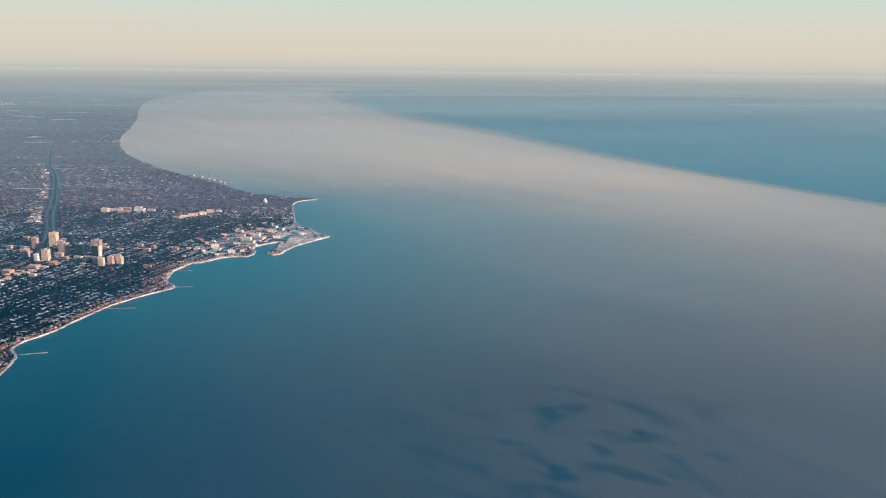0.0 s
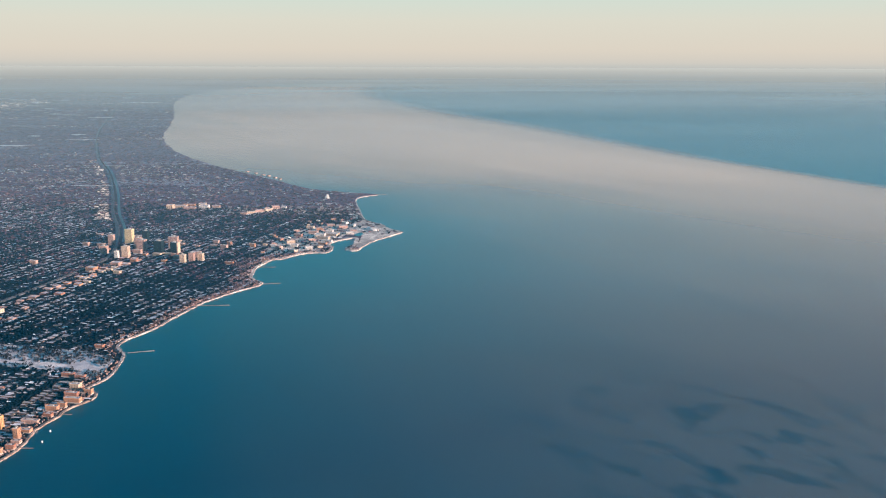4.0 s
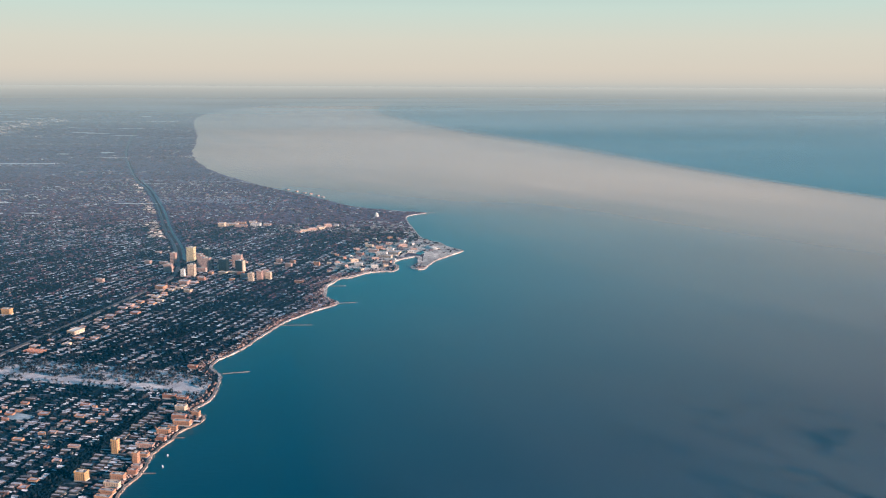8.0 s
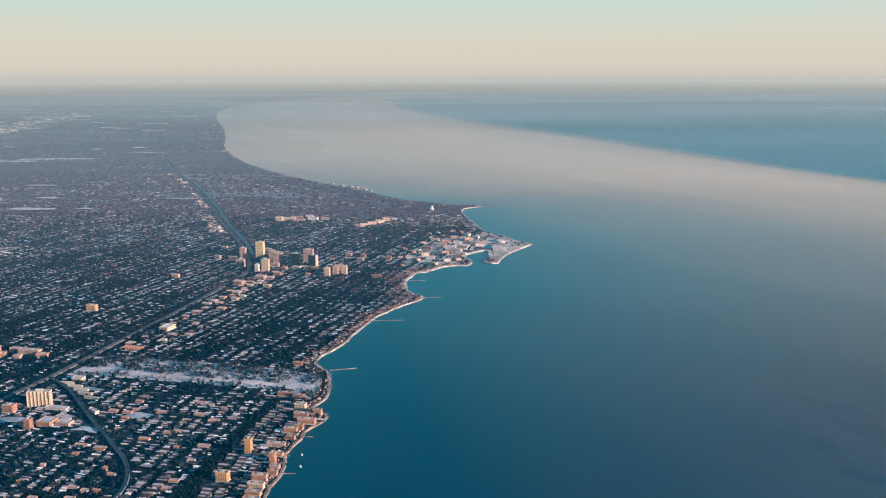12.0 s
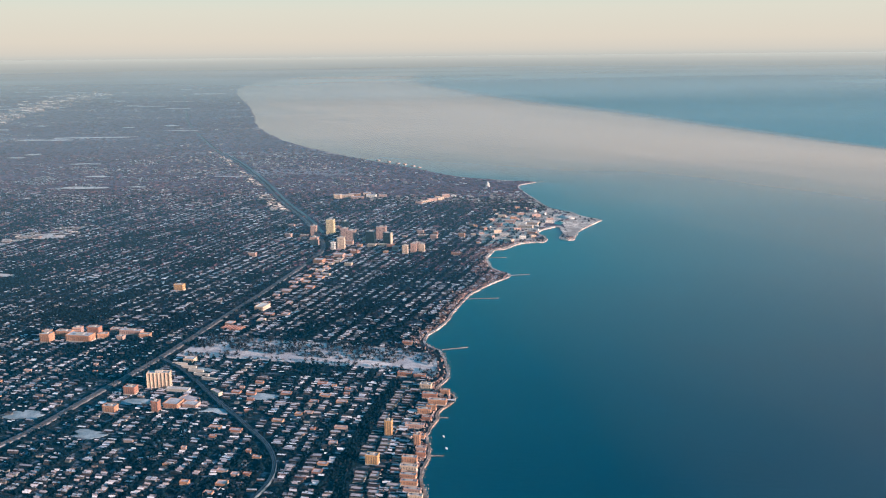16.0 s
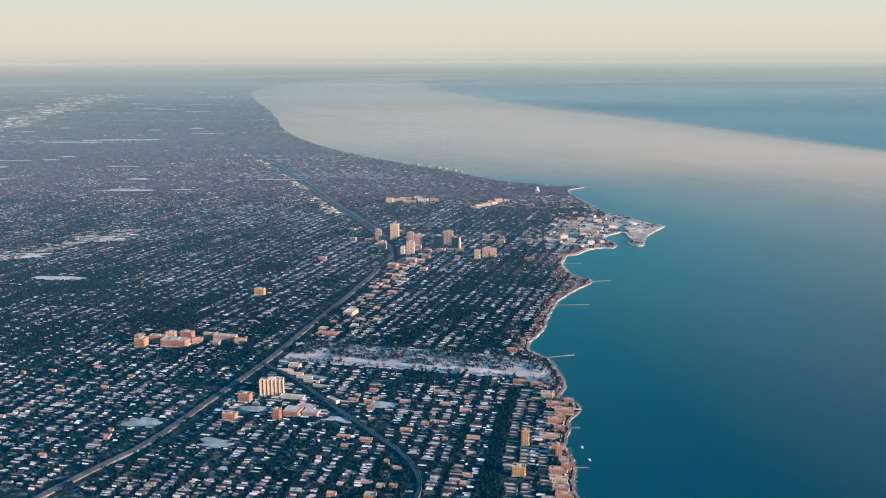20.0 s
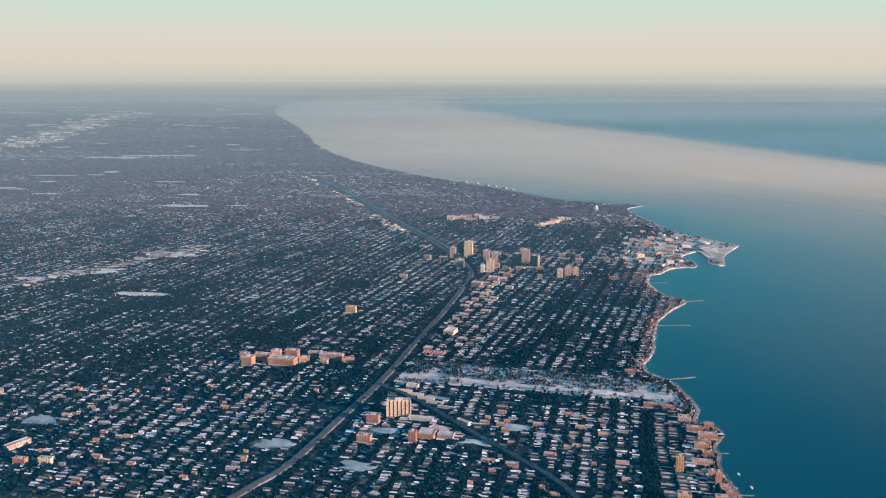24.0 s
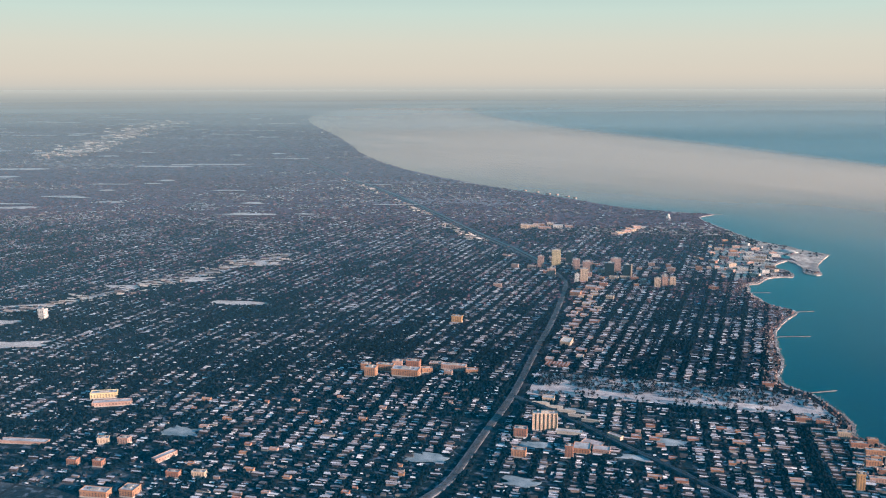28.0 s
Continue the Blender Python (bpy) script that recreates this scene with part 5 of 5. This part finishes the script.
def raw_mesh(name, vs, idx, sizes, mats, pick=None):
    me_ = bpy.data.meshes.new(name)
    me_.vertices.add(len(vs))
    me_.vertices.foreach_set("co", np.ascontiguousarray(vs, dtype=np.float32).ravel())
    me_.loops.add(len(idx))
    me_.loops.foreach_set("vertex_index", np.ascontiguousarray(idx, dtype=np.int32))
    me_.polygons.add(len(sizes))
    starts = np.concatenate([[0], np.cumsum(sizes)[:-1]]).astype(np.int32)
    me_.polygons.foreach_set("loop_start", starts)
    me_.polygons.foreach_set("loop_total", np.ascontiguousarray(sizes, dtype=np.int32))
    for m in mats:
        me_.materials.append(m)
    if pick is not None:
        me_.polygons.foreach_set("material_index", np.ascontiguousarray(pick, dtype=np.int32))
    me_.update(calc_edges=True)
    me_.validate()
    me_.shade_flat()
    return me_


order = np.argsort(hy + 0.15 * np.abs(hx + 105))
singles = order[:300]
mask = np.ones(len(hx), bool)
mask[singles] = False
for name_, label_, m_, mats_ in (("houses", "thousands of small houses with snow dusted gable roofs", mask & ~is_flat, [M_WALLS, M_ROOFS]),
                                ("flats_rows", "rows of brick flats with pinkish snowy flat roofs", mask & is_flat, [M_FLAT_WALLS, M_FLAT_ROOFS])):
    tagged(new(name_, house_mesh(name_, hx[m_], hy[m_], turn[m_], half_u[m_], half_v[m_], high[m_], is_flat[m_], mats_)), label_, "houses", kind="stuff")


# garages and sheds along the alleys
GU, GV = [], []
for i in range(-58, 10):
    for j in range(-6, 19):
        n_ = int(rng.integers(6, 12))
        GU.append((AVE[i + 60] + AVE[i + 61]) / 2 + rng.choice([-0.28, 0.28], n_) + rng.normal(0, 0.05, n_))
        GV.append(j * BLOCK_V + 3.9 + rng.uniform(0, BLOCK_V - 1, n_))
GU, GV = np.concatenate(GU), np.concatenate(GV)
gx, gy = plan(GU, GV)
keep = (gx > -1.4 * gy - 60) & (gy > 88) & (gy < 260)
gx, gy, GV = gx[keep], gy[keep], GV[keep]
ok = free(gx, gy, 0.2)
gx, gy, GV = gx[ok], gy[ok], GV[ok]
tagged(new("garages", house_mesh("garages", gx, gy, np.where(GV > 0, UP_N, UP_S) - math.pi / 2, rng.uniform(.12, .2, len(gx)), rng.uniform(.1, .2, len(gx)), rng.uniform(.12, .2, len(gx)),
                                 rng.random(len(gx)) < .6, [M_WALLS, M_ROOFS])), "small alley garages with snowy roofs", "garages", kind="stuff")


def lone_house(flat, a, b_, h):
    """A house or a block of flats by itself: wall, roof, and chimney or stair head."""
    base = tagged(new("flats" if flat else "house"), "brick flats with a flat snowy roof in a street row" if flat else "small gabled house with a snow dusted roof in a street row",
                  "building", "flats in street rows" if flat else "houses in street rows")
    if flat:
        part("wall", box(-a, a, -b_, b_, -0.02, h, 0.01), M_WALL_ONE, base)
        part("roof", box(-a + .03, a - .03, -b_ + .03, b_ - .03, h + .002, h + .02), M_ROOF_ONE, base)
        part("stair_head", box(-.07, .07, -.05, .05, h + .02, h + .1), M_WALL_ONE, base)
    else:
        v = [(-a, -b_, -.02), (a, -b_, -.02), (a, b_, -.02), (-a, b_, -.02), (-a, -b_, h), (a, -b_, h), (a, b_, h), (-a, b_, h), (-a, 0, h + b_ * .85), (a, 0, h + b_ * .85)]
        part("wall", mesh_of("wall", v, [(0, 1, 5, 4), (2, 3, 7, 6), (1, 2, 6, 9, 5), (3, 0, 4, 8, 7)], M_WALL_ONE), M_WALL_ONE, base)
        e, o = .04, .025
        r = [(-a - e, -b_ - e, h - e * .85), (a + e, -b_ - e, h - e * .85), (a + e, 0, h + b_ * .85), (-a - e, 0, h + b_ * .85), (a + e, b_ + e, h - e * .85), (-a - e, b_ + e, h - e * .85)]
        r += [(x_, y_, z_ + o) for x_, y_, z_ in r]
        part("roof", mesh_of("roof", r, [(6, 7, 8, 9), (9, 8, 10, 11), (1, 0, 3, 2), (2, 3, 5, 4), (0, 1, 7, 6), (4, 5, 11, 10), (1, 2, 8, 7), (2, 4, 10, 8), (3, 0, 6, 9), (5, 3, 9, 11)], M_ROOF_ONE), M_ROOF_ONE, base)
        part("chimney", box(a * .4, a * .4 + .05, -.03, .03, h, h + b_ * .85 + .09), M_BRICK, base)
    return base


kinds = [lone_house(True, a, b_, h) for a, b_, h in ((0.48, 0.16, 0.24), (0.6, 0.17, 0.3), (0.7, 0.18, 0.34), (0.56, 0.18, 0.2))]
kinds += [lone_house(False, a, b_, h) for a, b_, h in ((0.28, 0.12, 0.15), (0.35, 0.13, 0.18), (0.42, 0.14, 0.21))]
used = set()
for i in singles:
    k = int(rng.integers(0, 4)) if is_flat[i] else int(rng.integers(4, 7))
    m = pose(hx[i], hy[i], 0, 0, 0, math.degrees(turn[i]))
    if k in used:
        copy_thing(kinds[k], m)
    else:
        used.add(k)
        kinds[k].matrix_basis = m

# trees: lumps of twigs with an uneven outline
gold = (1 + 5 ** 0.5) / 2
ICO = np.array([(-1, gold, 0), (1, gold, 0), (-1, -gold, 0), (1, -gold, 0), (0, -1, gold), (0, 1, gold), (0, -1, -gold), (0, 1, -gold), (gold, 0, -1), (gold, 0, 1), (-gold, 0, -1), (-gold, 0, 1)]) / math.hypot(1, gold)
ICO_F = np.array([0, 11, 5, 0, 5, 1, 0, 1, 7, 0, 7, 10, 0, 10, 11, 1, 5, 9, 5, 11, 4, 11, 10, 2, 10, 7, 6, 7, 1, 8, 3, 9, 4, 3, 4, 2, 3, 2, 6, 3, 6, 8, 3, 8, 9, 4, 9, 5, 2, 4, 11, 6, 2, 10, 8, 6, 7, 9, 8, 1])


def lumps(name, x, y, r, tall, mats):
    n_ = len(x)
    f = rng.uniform(0.45, 1.35, (n_, 12, 1))
    vs = ICO[None] * f * np.stack([r, r, tall / 2], 1)[:, None, :]
    vs = vs + np.stack([x, y, tall * 0.52], 1)[:, None, :]
    idx = (ICO_F[None] + 12 * np.arange(n_)[:, None]).ravel()
    return raw_mesh(name, vs.reshape(-1, 3), idx, np.full(20 * n_, 3), mats)


TU, TV = [], []
for i in range(-58, 10):
    for j in range(-6, 19):
        u0, v0 = AVE[i + 60], j * BLOCK_V + 3.4
        yards = ((2.15, 14), (1.6, 12), (2.7, 12), (1.0, 12), (3.3, 12)) if block_kind(i, j) == 0 else (((2.15, 10), (1.7, 4), (2.6, 4)) if block_kind(i, j) == 1 else ((2.15, 7),))
        for off, n_ in ((0.32, 21), (-0.32, 21)) + yards:
            TV.append(v0 + BLOCK_V * (np.arange(n_) + rng.uniform(0, 1, n_)) / n_)
            TU.append(u0 + off + rng.normal(0, 0.13, n_))
TU, TV = np.concatenate(TU), np.concatenate(TV)
tx, ty = plan(TU, TV)
keep = (tx > -1.4 * ty - 60) & (ty > 88) & (ty < 330) & (rng.random(len(tx)) < np.where(TV < 0, 0.75, 0.92) * np.clip(1.3 - (ty - 190) / 110, 0.05, 1))
tx, ty = tx[keep], ty[keep]
ok = free(tx, ty, 0.1, True)
tx, ty = tx[ok], ty[ok]
grow = 1 + np.clip((ty - 170) / 160, 0, 0.3)
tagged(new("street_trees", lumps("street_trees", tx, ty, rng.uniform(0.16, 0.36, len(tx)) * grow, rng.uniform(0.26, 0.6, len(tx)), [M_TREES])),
       "bare dark winter trees along streets and yards", "trees", kind="stuff")

# rows of trees along the boulevard
rows_t = [(q.x + off, q.y + k) for q in SHERIDAN if 96 < q.y < 141 for off in (-0.75, -0.3, 0.35, 0.8) for k in (0.0, 0.4, 0.8, 1.2)]
bx, by = np.array([p[0] for p in rows_t]) + rng.normal(0, .08, len(rows_t)), np.array([p[1] for p in rows_t]) + rng.normal(0, .12, len(rows_t))
ok = ~inside(bx, by, CEMETERY)
bx, by = bx[ok], by[ok]
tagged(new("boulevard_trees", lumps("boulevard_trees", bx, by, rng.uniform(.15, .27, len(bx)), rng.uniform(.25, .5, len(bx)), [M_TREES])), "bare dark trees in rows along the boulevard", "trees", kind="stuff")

# purplish bare woods of the lakeside park, from the beach point to the bay
px_, py_ = rng.uniform(-82, -62, 5200), rng.uniform(186, 240, 5200)
edge = np.interp(py_, [p[1] for p in coast_near], [p[0] for p in coast_near])
ok = free(px_, py_, 0.0, True) & (edge - px_ < 3.0 + 4.5 * np.exp(-((py_ - 206) / 6) ** 2) + 6.0 * np.exp(-((py_ - 228) / 7) ** 2)) & (edge - px_ > 0.5)
px_, py_ = px_[ok], py_[ok]
tagged(new("park_woods", lumps("park_woods", px_, py_, rng.uniform(.14, .32, len(px_)), rng.uniform(.25, .5, len(px_)), [M_PARK])), "purplish brown bare woods of a lakeside park", "woods", kind="stuff")

# woods and scattered houses of the far suburb
n_ = 52000
fy = 205 * np.exp(rng.random(n_) ** 0.75 * math.log(7.0))
fx = -1.0 * fy - 40 + rng.random(n_) * (1.0 * fy + 20)
ok = free(fx, fy, 0.2, True)
fx, fy = fx[ok], fy[ok]
size = fy / 300
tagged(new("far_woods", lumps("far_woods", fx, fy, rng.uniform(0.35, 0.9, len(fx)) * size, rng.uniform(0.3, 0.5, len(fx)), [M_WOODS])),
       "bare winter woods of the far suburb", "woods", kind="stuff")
# long snow covered fields far off, in one sheet
vs, idx, sizes = [], [], []
for k in range(190):
    y = 330 * math.exp(rng.random() * math.log(9.0))
    x = -1.05 * y - 40 + rng.random() * (1.05 * y - 60)
    if not inside(np.array([x]), np.array([y]), land_poly)[0] or near_line(np.array([x]), np.array([y]), coast_xy[::3], 40)[0]:
        continue
    a, b_ = rng.uniform(3, 13) * (y / 400) ** 0.8, rng.uniform(1.2, 3.8) * (y / 400) ** 1.1
    n0 = len(vs)
    for q in range(12):
        g = 2 * math.pi * q / 12
        f = rng.uniform(0.6, 1.15)
        vs.append((x + a * f * math.cos(g) - 0.1 * b_ * math.sin(g), y + b_ * f * math.sin(g), 0.45))
    idx += list(range(n0, n0 + 12))
    sizes.append(12)
tagged(new("far_fields", raw_mesh("far_fields", np.array(vs), np.array(idx), np.array(sizes), [M_SUNLIT_SNOW])), "long snow covered fields and frozen ponds far off", "fields", kind="stuff")
n_ = 24000
fy = 300 * np.exp(rng.random(n_) ** 1.2 * math.log(4.0))
fx = -1.0 * fy - 40 + rng.random(n_) * (1.0 * fy + 20)
ok = free(fx, fy, 0.4) & (patchy(fx * 0.3, fy, 0.03, 4.0) + rng.normal(0, 0.07, n_) > 0.2)
fx, fy = fx[ok], fy[ok]
s_ = (fy / 300) ** 0.6
tagged(new("far_houses", house_mesh("far_houses", fx, fy, np.full(len(fx), radians(-14)) + rng.normal(0, .05, len(fx)), rng.uniform(.2, .8, len(fx)) * s_, rng.uniform(.1, .22, len(fx)) * s_,
                                    rng.uniform(.24, .4, len(fx)), rng.random(len(fx)) < 0.7, [M_PALE, M_SNOWY])), "scattered far houses with snowy roofs", "houses", kind="stuff")

# warehouses along the western yards
k = rng.integers(0, len(CORRIDOR) - 1, 260)
qx = np.array([CORRIDOR[i].x for i in k]) + rng.normal(0, 3.2, 260)
qy = np.array([CORRIDOR[i].y for i in k]) + rng.normal(0, 2.0, 260)
tagged(new("warehouses", house_mesh("warehouses", qx, qy, np.full(260, radians(-12)) + rng.normal(0, .1, 260), rng.uniform(.4, 1.5, 260), rng.uniform(.2, .5, 260), rng.uniform(.2, .4, 260), rng.random(260) < .9, [M_FLAT_WALLS, M_WARM])),
       "pale low warehouses with cream roofs along snowy yards", "warehouses", kind="stuff")

# a pale town on the far plain
k = rng.random(420)
qx, qy = -418 - 122 * k ** 1.3 + rng.normal(0, 7, 420) * (1 + k), 590 + 480 * k ** 1.3 + rng.normal(0, 14, 420) * (1 + k)
tagged(new("far_town", house_mesh("far_town", qx, qy, np.full(420, radians(-8)), rng.uniform(1.0, 4.0, 420), rng.uniform(.5, 1.2, 420), rng.uniform(.5, 1.1, 420), rng.random(420) < .8, [M_PALE, M_WARM])),
       "pale pinkish town on the far plain", "town", kind="stuff")

# stores and flats in a strip along the far tracks
sy_ = 285 + 170 * rng.random(420) ** 1.3
sx_ = np.interp(sy_, [p[1] for p in rail_pts], [p[0] for p in rail_pts]) - 1.6 - np.abs(rng.normal(0, 2.2, 420))
keep = (np.sin(sy_ * 0.11) + rng.normal(0, 0.5, 420)) > -0.3
sx_, sy_ = sx_[keep], sy_[keep]
tagged(new("track_side_stores", house_mesh("track_side_stores", sx_, sy_, np.full(len(sx_), radians(20)), rng.uniform(.25, .75, len(sx_)), rng.uniform(.15, .4, len(sx_)),
                                           rng.uniform(.25, .5, len(sx_)), rng.random(len(sx_)) < .8, [M_FLAT_WALLS, M_WARM])), "pale stores with snowy roofs along far tracks", "stores", kind="stuff")

# ---- cemetery trees ----


def cemetery_tree(seed):
    k = random.Random(seed)
    base = tagged(new("tree"), "bare dark cemetery tree standing in snow", "tree", "cemetery trees")
    bm_ = bmesh.new()
    h = k.uniform(0.55, 0.75)
    bmesh.ops.create_cone(bm_, cap_ends=True, segments=6, radius1=0.035, radius2=0.018, depth=h * .6, matrix=Matrix.Translation((0, 0, h * .3)))
    tips = []
    for i in range(6):
        g, up = i * 1.05 + k.uniform(-.3, .3), k.uniform(.35, .75)
        way = Vector((math.cos(g) * .22, math.sin(g) * .22, h * .38))
        start = Vector((0, 0, h * up * .75))
        m = Matrix.Translation(start + way / 2) @ way.to_track_quat("Z", "Y").to_matrix().to_4x4()
        bmesh.ops.create_cone(bm_, cap_ends=False, segments=4, radius1=0.014, radius2=0.004, depth=way.length, matrix=m)
        tips.append(start + way)
    part("trunk", bm_, M_TRUNK, base)
    vs, fs = [], []
    for i in range(52):
        q = tips[i % 6] * k.uniform(.7, 1.05) + Vector((k.uniform(-.13, .13), k.uniform(-.13, .13), k.uniform(-.12, .14)))
        r, n0 = k.uniform(.045, .1), len(vs)
        vs += [tuple(q + Vector((k.uniform(-r, r), k.uniform(-r, r), k.uniform(-r, r)))) for _ in range(4)]
        fs += [(n0, n0 + 1, n0 + 2), (n0, n0 + 2, n0 + 3), (n0, n0 + 3, n0 + 1), (n0 + 1, n0 + 3, n0 + 2)]
    part("crown", mesh_of("crown", vs, fs, M_TWIGS), M_TWIGS, base)
    return base


kinds = [cemetery_tree(s) for s in (3, 5, 8, 13)]
cx, cy = rng.uniform(-122, -76, 3000), rng.uniform(141, 163, 3000)
ok = inside(cx, cy, CEMETERY)
lane = (cy - 148.5) + 0.19 * (cx + 100)
ok &= (np.abs(lane - 1.6) > 0.9) & (patchy(cx, cy, 0.25, 1.0) > -0.22)
cx, cy = cx[ok][:300], cy[ok][:300]
for i in range(len(cx)):
    m = pose(cx[i], cy[i], 0.03, 0, 0, rng.uniform(0, 360)) @ Matrix.Scale(rng.uniform(0.7, 1.2), 4)
    if i < 4:
        kinds[i].matrix_basis = m
    else:
        copy_thing(kinds[i % 4], m)

cx, cy = rng.uniform(-122, -76, 4200), rng.uniform(141, 163, 4200)
lane = (cy - 148.5) + 0.19 * (cx + 100)
ok = inside(cx, cy, CEMETERY) & (np.abs(lane - 1.6) > 0.8) & (patchy(cx, cy, 0.3, 3.0) + 0.08 * lane > 0.12)
cx, cy = cx[ok][:850], cy[ok][:850]
tagged(new("cemetery_bushes", lumps("cemetery_bushes", cx, cy, rng.uniform(.1, .3, len(cx)), rng.uniform(.14, .36, len(cx)), [M_BUSH])), "low dark bushes and monuments scattered over cemetery snow", "bushes", kind="stuff")

# reddish thickets and small trees behind the beach
q_ = [q for q in coast if 104 < q.y < 246]
bx = np.array([q.x for q in q_ for _ in range(15)]) - np.abs(rng.normal(0.3, 1.5, 15 * len(q_))) - 0.4
by = np.array([q.y for q in q_ for _ in range(15)]) + rng.normal(0, 0.5, 15 * len(q_))
ok = free(bx, by, 0.0, True)
bx, by = bx[ok], by[ok]
tagged(new("shore_thicket", lumps("shore_thicket", bx, by, rng.uniform(.1, .26, len(bx)), rng.uniform(.18, .5, len(bx)), [M_THICKET])), "reddish brown bare thicket behind the beach", "bushes", kind="stuff")

# stones and ice lumps along the water's edge
line = [q for q in coast if 100 < q.y < 250]
sx, sy = [], []
for q in line:
    for _ in range(5):
        sx.append(q.x + rng.normal(0.1, 0.16))
        sy.append(q.y + rng.normal(0, 0.3))
sx, sy = np.array(sx), np.array(sy)
tagged(new("shore_stones", lumps("shore_stones", sx, sy, rng.uniform(.05, .13, len(sx)), rng.uniform(.1, .22, len(sx)), [M_STONE])), "ice crusted stones along the water's edge", "stones", kind="stuff")
